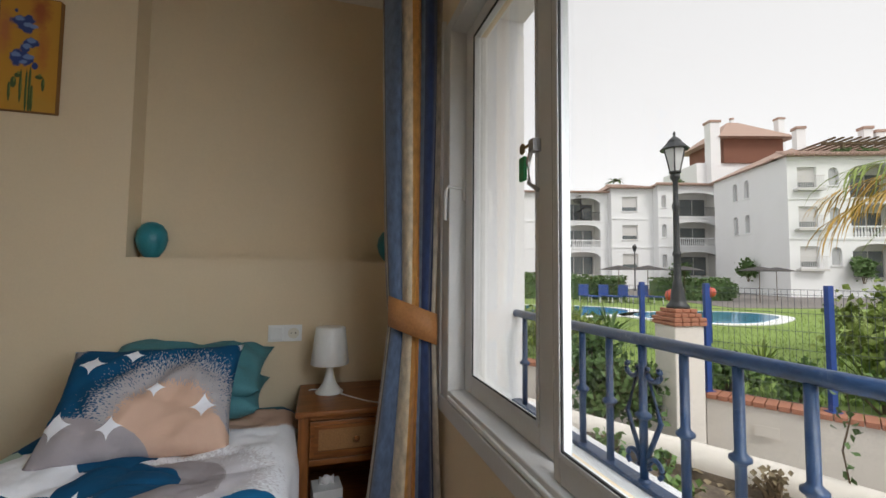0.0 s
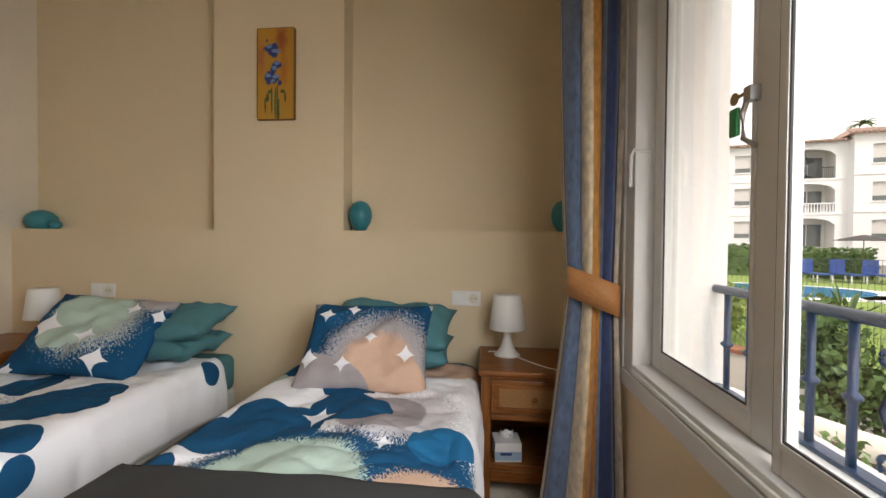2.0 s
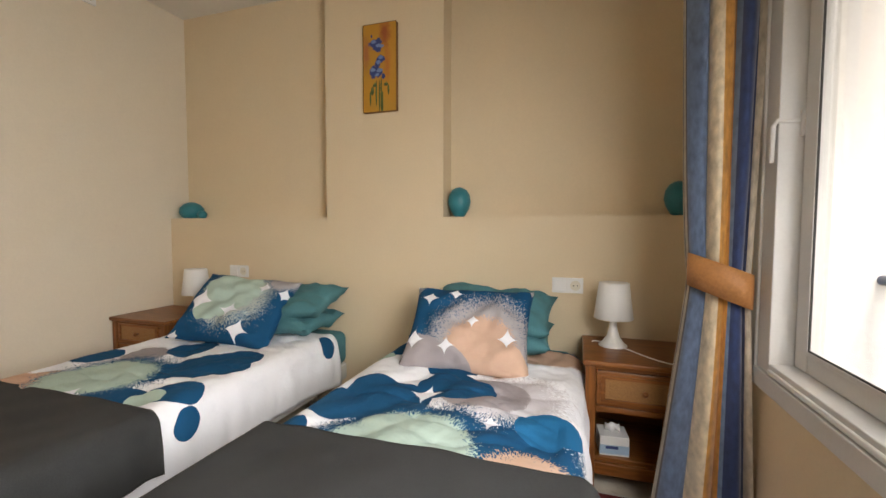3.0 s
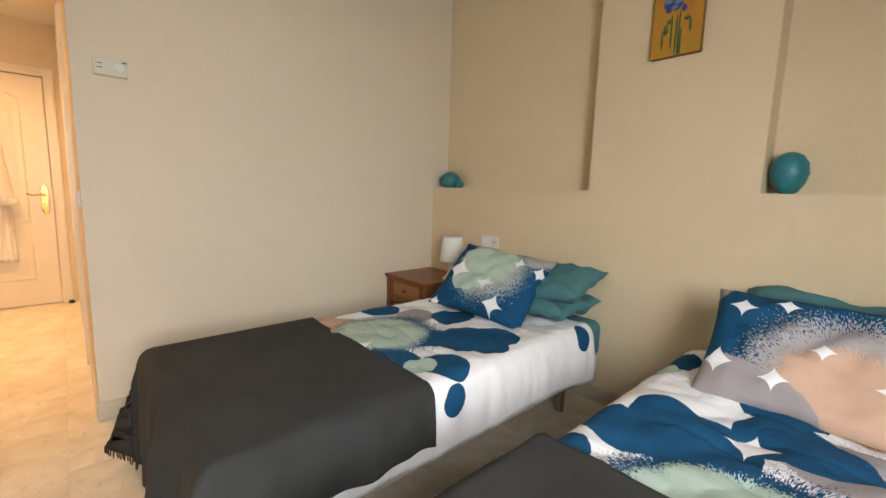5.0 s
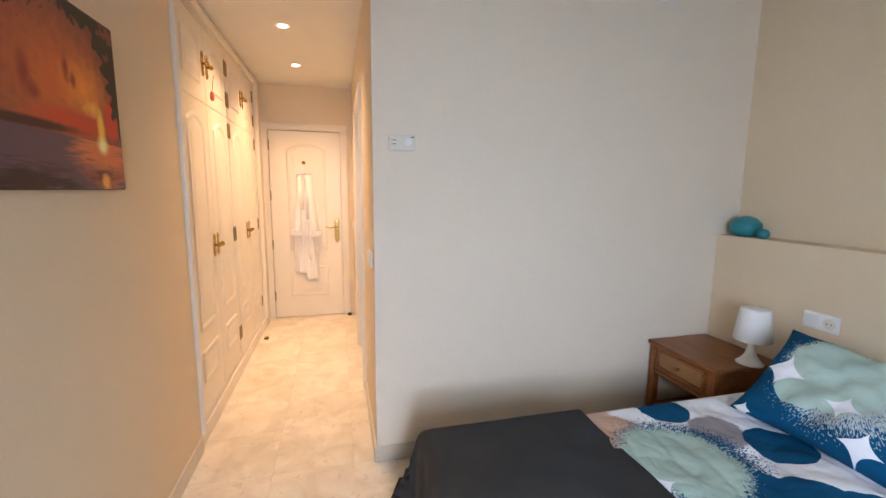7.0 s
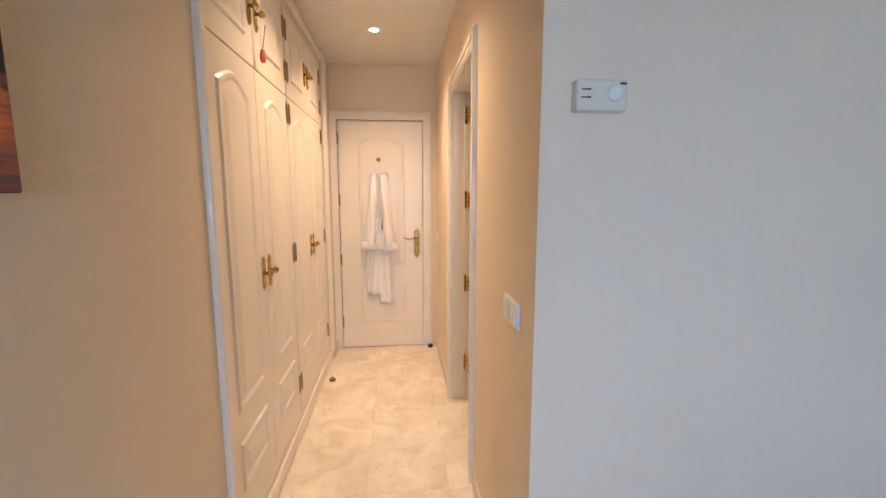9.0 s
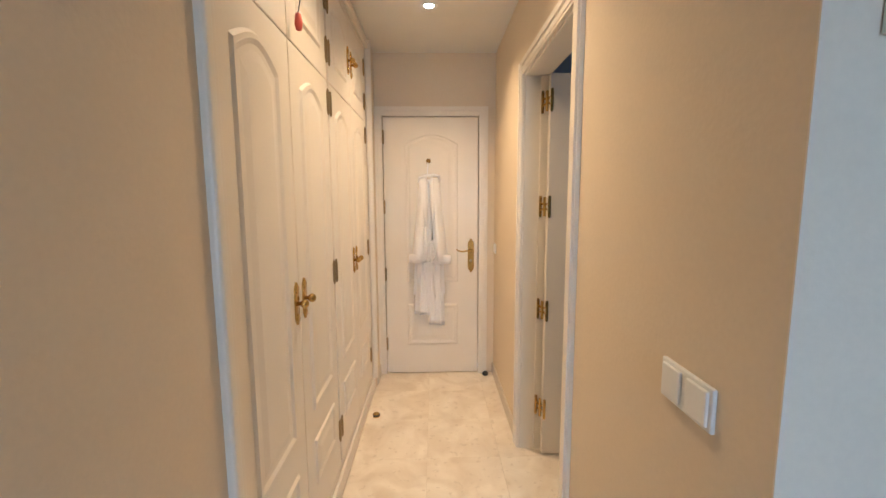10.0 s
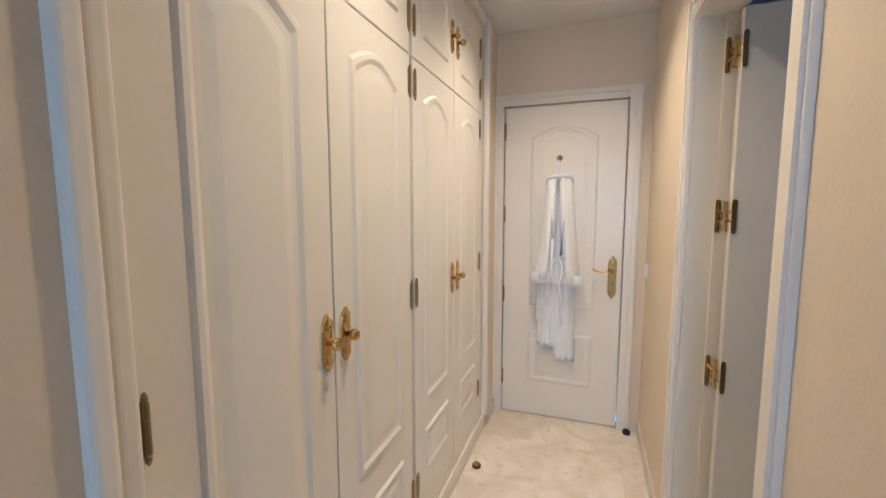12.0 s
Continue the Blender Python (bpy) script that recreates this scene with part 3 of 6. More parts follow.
def robe_panel(y0, y1, ya, yb, top, low, out, seed, slant=0.0):
    """A hanging length of terry from top to low, with soft upright folds; its width runs from (y0, y1) to (ya, yb)."""
    bm = bmesh.new()
    rows = []
    for i in range(30):
        f = i / 29
        lo, hi = y0 + (ya - y0) * f, y1 + (yb - y1) * f
        row = []
        for k in range(30):
            q = k / 29
            fold = (.012 * math.sin(q * 9 + seed + .8 * math.sin(f * 4)) + .005 * math.sin(q * 21 + seed * 2 + f * 3)) * (.35 + .65 * f)
            x = out * (.55 + .45 * math.sin(math.pi * q)) + fold
            row.append((max(.008, x), lo + (hi - lo) * q, top + (low - top) * f - slant * q * f))
        rows.append(row)
    cloth_loft(bm, rows, 30)
    return bm


def thick(ob, w=.010):
    ob.modifiers.new("thick", "SOLIDIFY").thickness = w
    return ob


thick(part("back", robe_panel(-.078, .078, -.135, .118, 1.56, .66, .022, 2), TERRY, robe, smooth=True))
thick(part("front", robe_panel(-.072, .000, -.128, -.002, 1.55, .505, .046, 5, .012), TERRY, robe, smooth=True))
thick(part("front", robe_panel(-.004, .074, -.014, .116, 1.55, .425, .050, 1, .010), TERRY, robe, smooth=True))
for sgn, low in ((-1, .955), (1, .945)):
    bm = bmesh.new()
    pts, wide = [], []
    for k in range(12):
        t = k / 11
        pts.append((.058 + .028 * t, sgn * (.054 + .040 * t ** 1.2), 1.565 + (low - 1.565) * t))
        wide.append(.028 + .034 * min(1, t * 1.15))
    tube(bm, pts, wide, 18, .5)
    for v in bm.verts:
        v.co.x += .006 * math.sin(v.co.y * 70 + v.co.z * 9)
    sl = part("sleeve", bm, TERRY, robe, smooth=True)
    bm = bmesh.new()
    lathe(bm, [(.054, .0), (.066, .002), (.069, .028), (.068, .062), (.060, .068)], 24, (.086, sgn * .094, low - .030))
    for v in bm.verts:
        v.co.x = .086 + (v.co.x - .086) * .55
    part("cuff", bm, TERRY, sl, "turned-up terry cuff", smooth=True)
# rolled collar over the hook, lapels, and the belt that hangs in a loop
bm = bmesh.new()
tube(bm, [(.050, -.078, 1.535), (.062, -.070, 1.572), (.070, -.030, 1.583), (.072, .0, 1.585), (.070, .035, 1.590), (.062, .070, 1.584), (.050, .078, 1.545)], [.010, .016, .018, .018, .018, .016, .010], 12, .7)
part("collar", bm, TERRY, robe, "rolled terry collar", smooth=True)
for y0, y1 in ((-.030, -.026), (.022, .020)):
    bm = bmesh.new()
    tube(bm, [(.080, y0, 1.57), (.088, (y0 + y1) / 2, 1.35), (.086, y1, 1.10)], [.014, .017, .010], 10, .5)
    part("lapel", bm, TERRY, robe, smooth=True)
bm = bmesh.new()
ring = []
for k in range(19):
    a = math.pi * (.5 + 2 * k / 18)
    ring.append((.128 + .006 * math.sin(a), .004 + .030 * math.cos(a), 1.005 + .078 * math.sin(a)))
tube(bm, ring, .011, 10, .8)
tube(bm, [(.092, -.030, 1.20), (.112, -.030, 1.10), (.124, -.024, 1.04)], .010, 8, .8)
part("belt", bm, TERRY, robe, "terry belt hanging in a loop", smooth=True)
bm = bmesh.new()
tube(bm, [(.118, .010, .935), (.110, .028, .84), (.098, .036, .74), (.094, .040, .66)], [.010, .012, .013, .012], 8, .5)
part("belt", bm, TERRY, robe, smooth=True)
bm = bmesh.new()
tube(bm, [(.045, -.006, 1.69), (.055, -.012, 1.63), (.065, -.015, 1.585)], .005, 6)
part("hanging_loop", bm, TERRY, robe)

# bathroom door, open inwards
casing("trim_bathroom_door", -5.03, -4.24, 2.045, lambda u, w, d: (u, -2.08 - d, w), w=.075)
slabs("door_frame", ENAMEL, (-5.05, -5.025, -2.079, -1.955, 0, 2.06), (-4.245, -4.22, -2.079, -1.955, 0, 2.06), (-5.025, -4.245, -2.079, -1.955, 2.035, 2.06), (-5.025, -5.012, -2.0, -1.955, 0, 2.035), edge=.002)
door_2 = part("door_2", cuboid(-4.990, -4.952, -1.968, -1.22, .01, 2.03, w=.003), ENAMEL)
tagged(door_2, "white door standing open into the bathroom", "door", kind="structure")
pm = bmesh.new()
put = lambda u, w, d: (-4.952 + d, u, w)
moulded(pm, -1.80, -1.39, .752, 1.83, put, arch=.07, rise=.006, rim=.026)
moulded(pm, -1.80, -1.39, .240, .578, put, rise=.006, rim=.026)
part("panel", pm, ENAMEL, door_2)
for z in (.27, .82, 1.37, 1.90):
    bm = bmesh.new()
    for x, y in ((-5.009, -1.992), (-4.9495, -1.960)):
        box(bm, x - .003, x + .003, y - .007, y + .007, z - .045, z + .045)
        for zz in (-.05, .05):
            lathe(bm, [(.007, -.003), (.007, .003)], 10, (x, y, z + zz), "x")
    for zz in (-.02, .02):
        tube(bm, [(-5.009, -1.992, z + zz), (-4.975, -1.976, z + zz * .4), (-4.9495, -1.960, z + zz)], .005, 6)
    lathe(bm, [(.007, -.05), (.007, .05)], 10, (-4.975, -1.978, z))
    part("hinge", bm, BRASS, door_2, "brass butterfly hinge")

# ---- wall fittings ----
def switch_plate(at, gangs, label, socket=False):
    ob = thing("wall_switch" if not socket else "socket_plate", at, label, "switch" if not socket else "socket")
    w = .078 * gangs
    part("plate", cuboid(-w / 2, w / 2, -.009, 0, -.04, .04, w=.003), WHITE_PLASTIC, ob)
    for g in range(gangs):
        x = -w / 2 + .039 + .078 * g
        if socket and g == gangs - 1:
            bm = bmesh.new()
            lathe(bm, [(.026, 0), (.026, .002), (.022, .002)], 20, (x, -.009, 0), "y")
            sk = part("socket", bm, IVORY, ob)
            for dx in (-.0095, .0095):
                bm = bmesh.new()
                lathe(bm, [(.003, 0), (.003, .003)], 8, (x + dx, -.010, 0), "y")
                part("contact_hole", bm, BLACK, sk)
        else:
            part("rocker", cuboid(x - .030, x + .030, -.014, -.006, -.032, .032, w=.003), WHITE_PLASTIC, ob)
    return ob


switch_plate(pose(-.582, 0, .812), 2, "white double plate with switch and socket on the cream wall", True)
switch_plate(pose(-2.725, 0, .812), 2, "white double plate with switch and socket behind the pillow", True)
switch_plate(pose(-3.541, -2.08, 1.058), 2, "white double light switch on the corridor wall")
switch_plate(pose(-6.0, -2.08, 1.03), 1, "white single light switch beside the end door")

thermo = thing("thermostat", pose(L, -1.943, 1.646, 0, 0, 90), "ivory wall thermostat with a round dial", "thermostat")
part("case", cuboid(-.063, .063, -.036, 0, -.036, .036, w=.005), IVORY, thermo)
bm = bmesh.new()
lathe(bm, [(.019, 0), (.018, .008), (.014, .010)], 20, (.030, -.036, .003), "y")
part("dial", bm, WHITE_PLASTIC, thermo)
for z in (.012, -.006):
    part("slider", cuboid(-.052, -.03, -.038, -.035, z - .0012, z + .0012, w=.0004), BLACK, thermo)
    part("slider", cuboid(-.036, -.03, -.039, -.035, z - .002, z + .002, w=.0004), BLACK, thermo)
part("indicator", cuboid(.042, .058, -.038, -.034, .024, .029, w=.0004), BLACK, thermo)

vent = thing("air_vent", pose(L, -.787, 2.51, 0, 0, 90), "white slatted air vent high on the wall", "air vent")
bm = bmesh.new()
for b in ((-.335, .335, -.012, 0, .05, .068), (-.335, .335, -.012, 0, -.068, -.05), (-.335, -.315, -.012, 0, -.05, .05), (.315, .335, -.012, 0, -.05, .05)):
    box(bm, *b)
part("frame", bm, WHITE_PLASTIC, vent)
# flat dark sheet, standing in for the unlit duct behind the slats
part("duct_shade", cuboid(-.315, .315, -.002, 0, -.05, .05, w=0), DARKROOM, vent)
for k in range(6):
    z = -.042 + k * .0168
    part("slat", cuboid(-.315, .315, -.011, -.002, z - .0025, z + .0025, w=0), IVORY, vent)

# corridor downlights
LAMP_GLOW = plain_glow("lamp_face", (1.0, .72, .42), 30)
for x in (-4.39, -5.30):
    dl = thing("downlight", pose(x, -2.571, CCEIL), "recessed round ceiling downlight, lit warm", "downlight", "corridor downlights")
    bm = bmesh.new()
    lathe(bm, [(.030, -.002), (.044, -.006), (.046, 0), (.030, 0)], 24)
    part("rim", bm, WHITE_PLASTIC, dl, smooth=True)
    bm = bmesh.new()
    lathe(bm, [(.026, -.0035), (.026, -.001)], 20)
    part("lens", bm, LAMP_GLOW, dl)
# brass door stops
for i, (x, y) in enumerate(((-5.394, -2.94), (-6.02, -2.15))):
    st = thing("door_stop", pose(x, y, 0), "small brass and rubber door stop on the floor", "door stop")
    bm = bmesh.new()
    lathe(bm, [(.022, 0), (.022, .004), (.018, .022), (.012, .028)], 16)
    part("body", bm, BRASS if i == 0 else BLACK, st, smooth=True)
    bm = bmesh.new()
    lathe(bm, [(.0235, .008), (.0235, .018)], 16)
    part("rubber_ring", bm, BLACK, st)

# ---- pictures ----
def canvas_paint(name, build):
    m = bpy.data.materials.new(name)
    m.use_nodes = True
    n, l, b = nodes_of(m)
    b.inputs["Roughness"].default_value = .55
    co, sep = n.new("ShaderNodeTexCoord"), n.new("ShaderNodeSeparateXYZ")
    l.new(co.outputs["Object"], sep.inputs[0])
    nz = n.new("ShaderNodeTexNoise")
    nz.inputs["Scale"].default_value, nz.inputs["Detail"].default_value = 32, 6
    l.new(co.outputs["Object"], nz.inputs["Vector"])
    l.new(build(n, l, sep.outputs[0], sep.outputs[2], nz.outputs[0], co.outputs["Object"]), b.inputs["Base Color"])
    return m


def blob(n, l, x, z, nz, cx, cz, rx, rz, soft=4.0, rough=.9):
    """1 inside an uneven patch, 0 outside."""
    dx = mathed(n, l, "DIVIDE", mathed(n, l, "SUBTRACT", x, cx), rx)
    dz = mathed(n, l, "DIVIDE", mathed(n, l, "SUBTRACT", z, cz), rz)
    d = mathed(n, l, "SQRT", mathed(n, l, "ADD", mathed(n, l, "MULTIPLY", dx, dx), mathed(n, l, "MULTIPLY", dz, dz)))
    d = mathed(n, l, "ADD", d, mathed(n, l, "MULTIPLY", mathed(n, l, "SUBTRACT", nz, .5), rough))
    x = n.new("ShaderNodeClamp")
    l.new(mathed(n, l, "MULTIPLY", mathed(n, l, "SUBTRACT", 1.0, d), soft), x.inputs[0])
    return x.outputs[0]


def iris(n, l, x, z, nz, co):
    c = mixed(n, l, blob(n, l, x, z, nz, -.085, .09, .035, .12, 1.2), (.52, .26, .03), (.42, .15, .05))
    c = mixed(n, l, blob(n, l, x, z, nz, .035, .19, .045, .10, 1.4), c, (.34, .09, .025))
    c = mixed(n, l, blob(n, l, x, z, nz, .05, .02, .03, .12, 1.2), c, (.46, .16, .03))
    c = mixed(n, l, blob(n, l, x, z, nz, .02, -.22, .12, .06, 1.2), c, (.48, .27, .04))
    for cx, cz, rx, rz in ((.0, -.17, .005, .11), (.012, -.16, .006, .12), (-.020, -.15, .006, .09), (-.045, -.13, .012, .030), (-.058, -.17, .006, .045), (.042, -.10, .016, .010), (.058, -.13, .007, .032), (-.032, -.10, .014, .012), (.020, -.19, .006, .07)):
        c = mixed(n, l, blob(n, l, x, z, nz, cx, cz, rx, rz, 5, .9), c, (.055, .095, .03))
        c = mixed(n, l, blob(n, l, x, z, nz, cx + .003, cz + .01, rx * .4, rz * .6, 3, 1.5), c, (.17, .20, .05))
    for cx, cz, rx, rz in ((-.026, .132, .040, .036), (-.005, .150, .026, .022), (-.004, .110, .026, .024), (.006, .046, .030, .026), (-.012, .020, .022, .020), (-.028, -.022, .040, .036), (-.006, -.030, .026, .030), (.026, -.052, .014, .018), (-.050, .182, .008, .012)):
        c = mixed(n, l, blob(n, l, x, z, nz, cx, cz, rx, rz, 4, 1.5), c, (.025, .055, .22))
    for cx, cz in ((-.035, .150), (-.008, .125), (.008, .058), (-.005, .030), (-.040, -.010), (-.018, -.040), (.0, -.015), (.012, .120)):
        c = mixed(n, l, blob(n, l, x, z, nz, cx, cz, .018, .012, 3, 2.4), c, (.15, .25, .52))
    return c


def sunset(n, l, x, z, nz, co):
    c = mixed(n, l, blob(n, l, x, z, nz, .05, .02, .34, .24, 1.2, .7), (.20, .055, .035), (.62, .13, .025))
    c = mixed(n, l, blob(n, l, x, z, nz, .18, .03, .14, .11, 1.0, .6), c, (.86, .27, .03))
    c = mixed(n, l, blob(n, l, x, z, nz, .14, -.07, .26, .045, 1.6, .6), c, (.62, .06, .015))
    c = mixed(n, l, blob(n, l, x, z, nz, .325, -.04, .05, .08, 2.5, .4), c, (.66, .05, .015))
    for cx, cz, rx, rz in ((.10, .07, .018, .05), (.13, .045, .020, .03), (-.07, .02, .03, .07), (-.04, -.02, .03, .03)):
        c = mixed(n, l, blob(n, l, x, z, nz, cx, cz, rx, rz, 1.3, 1.2), c, (.30, .04, .02))
    c = mixed(n, l, blob(n, l, x, z, nz, .215, -.02, .06, .03, 1.2, .8), c, (.92, .42, .05))
    c = mixed(n, l, blob(n, l, x, z, nz, .255, -.075, .026, .075, 1.6, .3), c, (.98, .58, .06))
    shore = mathed(n, l, "ADD", mathed(n, l, "MULTIPLY", x, -.02), -.112)
    c = mixed(n, l, blob(n, l, x, z, nz, -.08, -.098, .28, .018, 2, .5), c, (.07, .018, .012))
    sea = mathed(n, l, "LESS_THAN", z, shore)
    wv, mp = n.new("ShaderNodeTexNoise"), n.new("ShaderNodeMapping")
    mp.inputs["Scale"].default_value = (7, 7, 60)
    l.new(co, mp.inputs[0])
    l.new(mp.outputs[0], wv.inputs["Vector"])
    wv.inputs["Scale"].default_value, wv.inputs["Detail"].default_value = 1.6, 4
    water = mixed(n, l, blob(n, l, x, z, wv.outputs[0], .26, -.15, .20, .14, 1.5, 1.3), (.13, .065, .085), (.70, .19, .06))
    water = mixed(n, l, blob(n, l, x, z, wv.outputs[0], -.12, -.245, .36, .06, 1.5, 2.2), water, (.035, .014, .016))
    water = mixed(n, l, blob(n, l, x, z, wv.outputs[0], .24, -.215, .14, .035, 1.5, 3.0), water, (.16, .035, .02))
    water = mixed(n, l, blob(n, l, x, z, wv.outputs[0], .255, -.24, .03, .03, 1.6, 1.4), water, (.90, .40, .08))
    c = mixed(n, l, sea, c, water)
    c = mixed(n, l, blob(n, l, x, z, nz, .256, -.125, .040, .036, 1.6, .1), c, (1.0, .72, .22))
    c = mixed(n, l, blob(n, l, x, z, nz, .256, -.127, .022, .022, 2.0, .1), c, (1.0, .92, .55))
    for cx, cz, rx, rz in ((.365, .11, .035, .16), (.325, .12, .040, .030), (.335, .06, .035, .022), (.30, .19, .06, .04), (.20, .245, .13, .035), (-.18, .23, .2, .07), (.375, -.05, .014, .08), (-.36, .05, .08, .2), (.345, .0, .022, .04)):
        c = mixed(n, l, blob(n, l, x, z, nz, cx, cz, rx, rz, 4, 2.4), c, (.020, .010, .008))
    return c


iris_c = part("iris_painting", cuboid(-.105, .105, -.028, -.002, -.25, .25, w=.003), canvas_paint("painted_irises", iris), at=pose(-1.649, 0, 2.038))
tagged(iris_c, "narrow canvas of blue irises on ochre ground", "painting")
sun_c = part("sunset_picture", cuboid(-.38, .38, -.030, -.002, -.262, .262, w=.003), canvas_paint("printed_sunset", sunset), at=pose(-2.625, -3.0, 1.682, 0, 0, 180))
tagged(sun_c, "canvas print of a red sunset over the sea", "picture")
EDGE = material("dark_canvas_edge", (.06, .03, .015), .7)
EDGE_OCHRE = material("ochre_canvas_edge", (.24, .11, .025), .7)
for canvas, hw, hh in ((iris_c, .105, .25), (sun_c, .38, .262)):
    for q in ((-hw - .0025, -hw - .0002, -hh, hh), (hw + .0002, hw + .0025, -hh, hh), (-hw, hw, -hh - .0025, -hh - .0002), (-hw, hw, hh + .0002, hh + .0025)):
        part("edge_strip", cuboid(q[0], q[1], -.027, -.002, q[2], q[3], w=0), EDGE_OCHRE if canvas is iris_c else EDGE, canvas, "folded canvas edge")

# ---- window ----
window = thing("window_1", pose(0, 0, 0), "grey-white aluminium sliding window in two sashes", "window")
window["kind"] = "structure"
bm = bmesh.new()
FX0, FX1 = -.014, .085
for b in ((FX0, FX1, WY1 - .080, WY1, WZ0, WZ1), (FX0, FX1, WY0, WY0 + .045, WZ0, WZ1), (FX0, FX1, WY0 + .045, WY1 - .080, WZ0, WZ0 + .03), (FX0, FX1, WY0 + .045, WY1 - .080, WZ1 - .045, WZ1)):
    box(bm, *b)
part("window_frame", bevel(bm, .003), ALU, window)
part("cover_strip", cuboid(-.022, -.002, WY0 - .03, WY1 + .035, WZ0 - .055, WZ0 - .002, w=.004), ALU, window)
part("cover_strip", cuboid(-.020, -.002, WY1 + .001, WY1 + .045, WZ0 - .002, WZ1 + .04, w=.004), ALU, window)
part("track", cuboid(-.020, -.006, WY0 + .05, WY1 - .085, WZ0 + .002, WZ0 + .016, w=.003), WHITE_PLASTIC, window)
# solid dark strip, standing in for the shade inside the track's gap
part("track_gap_shade", cuboid(-.0065, -.002, WY0 + .05, WY1 - .085, WZ0 + .018, WZ0 + .028, w=0), ALU_DARK, window)


def sash(y0, y1, x0, x1, lw=.05, rw=.05):
    sb = bmesh.new()
    z0, z1 = WZ0 + .031, WZ1 - .046
    for b in ((x0, x1, y1 - lw, y1, z0, z1), (x0, x1, y0, y0 + rw, z0, z1), (x0, x1, y0 + rw, y1 - lw, z0, z0 + .05), (x0, x1, y0 + rw, y1 - lw, z1 - .05, z1)):
        box(sb, *b)
    s = part("sash", bevel(sb, .004), ALU, window)
    bead = bmesh.new()
    xm = (x0 + x1) / 2
    for b in ((x0 - .004, x0 + .004, y1 - lw - .007, y1 - lw, z0 + .05, z1 - .05), (x0 - .004, x0 + .004, y0 + rw, y0 + rw + .007, z0 + .05, z1 - .05), (x0 - .004, x0 + .004, y0 + rw + .007, y1 - lw - .007, z0 + .05, z0 + .06)):
        box(bead, *b)
    part("glazing_bead", bead, ALU, s)
    seal = bmesh.new()
    for b in ((x0 - .002, x0 + .002, y1 - lw - .011, y1 - lw - .007, z0 + .05, z1 - .05), (x0 - .002, x0 + .002, y0 + rw + .007, y0 + rw + .011, z0 + .05, z1 - .05), (x0 - .002, x0 + .002, y0 + rw + .011, y1 - lw - .011, z1 - .056, z1 - .050), (x0 - .002, x0 + .002, y0 + rw + .011, y1 - lw - .011, z0 + .060, z0 + .064)):
        box(seal, *b)
    part("glazing_seal", seal, ALU_DARK, s, "black rubber glazing seal")
    brush = bmesh.new()
    box(brush, x0 + .004, x1 - .004, y1 - .001, y1 + .0045, z0, z1)
    part("brush_seal", brush, ALU_DARK, s)
    pane = part("pane", cuboid(xm - .002, xm + .002, y0 + rw - .004, y1 - lw + .004, z0 + .046, z1 - .046, w=0), GLASS, s)
    pane.visible_shadow = False
    return s


sash_l = sash(-1.437, WY1 - .086, .042, .072, .066, .070)
sash_r = sash(-2.07, -1.486, .004, .034, .022, .055)
sash(WY0 + .046, -2.03, .042, .072)
# pull handle on the sash
bm = bmesh.new()
tube(bm, [(.040, -.868, 1.40), (-.018, -.868, 1.404), (-.026, -.868, 1.388), (-.027, -.868, 1.29)], [.007, .007, .007, .006], 8)
box(bm, .034, .042, -.880, -.856, 1.36, 1.43)
part("handle", bm, ALU, window, "grey-white window handle", smooth=False)
# lock with its key and fob
lock = bmesh.new()
box(lock, .022, .042, -1.380, -1.358, 1.388, 1.416)
tube(lock, [(.03, -1.360, 1.40), (.028, -1.346, 1.37), (.028, -1.350, 1.32), (.035, -1.378, 1.300)], .0055, 8)
lock_p = part("lock", lock, STEEL, window, "steel sash lock", smooth=False)
bm = bmesh.new()
lathe(bm, [(.013, -.0015), (.013, .0015)], 14, (.028, -1.318, 1.408), "x")
box(bm, .026, .030, -1.354, -1.328, 1.405, 1.411)
part("key", bm, BRASS_DARK, lock_p, "small key in the lock")
part("key_fob", cuboid(.022, .032, -1.336, -1.308, 1.330, 1.388, w=.004), GREEN_TAG, lock_p, "green plastic key fob")

# ---- curtain ----
curtain = thing("curtain", pose(-.105, -.72, 0), "blue, cream and ochre striped curtain, tied back", "curtain")
bm = bmesh.new()
uvl = bm.loops.layers.uv.new("uv")
NU, NZ = 150, 70
grid = []
random.seed(3)
for i in range(NZ):
    z = .012 + i / (NZ - 1) * (CEIL - .05)
    tie = .95
    if z < tie:
        f = (tie - z) / tie
        left, right = -.078 - .115 * f ** 1.1, .070 + .045 * f
    else:
        f = min(1, (z - tie) / 1.2)
        left, right = -.078 - .045 * f ** .6, .070 + .024 * math.sin(min(1, f) * math.pi * .6)
    row = []
    for k in range(NU):
        u = k / (NU - 1)
        squeeze = .45 + .55 * min(1, abs(z - tie) / .35)
        y = (.022 * math.sin(u * 2 * math.pi * 3.5 + .6 + .5 * math.sin(z * 1.7)) + .007 * math.sin(u * 37 + z * 1.6) + .010 * noise.noise(Vector((u * 6, z * 1.4, 2.0)))) * squeeze - .030 * math.sin(u * math.pi) - .085 * (u - .35)
        x = left + (right - left) * u + .008 * math.cos(u * 2 * math.pi * 3.5 + .9) * squeeze
        row.append((bm.verts.new((x, y, z)), u, z))
    grid.append(row)
for a, b in zip(grid, grid[1:]):
    for k in range(NU - 1):
        q = (a[k], a[k + 1], b[k + 1], b[k])
        fc = bm.faces.new([v[0] for v in q])
        for lp, v in zip(fc.loops, q):
            lp[uvl].uv = (v[1], v[2])
ob = part("drape", bm, CURTAIN, curtain, smooth=True)
ob.modifiers.new("thick", "SOLIDIFY").thickness = .003
bm = bmesh.new()
rows = []
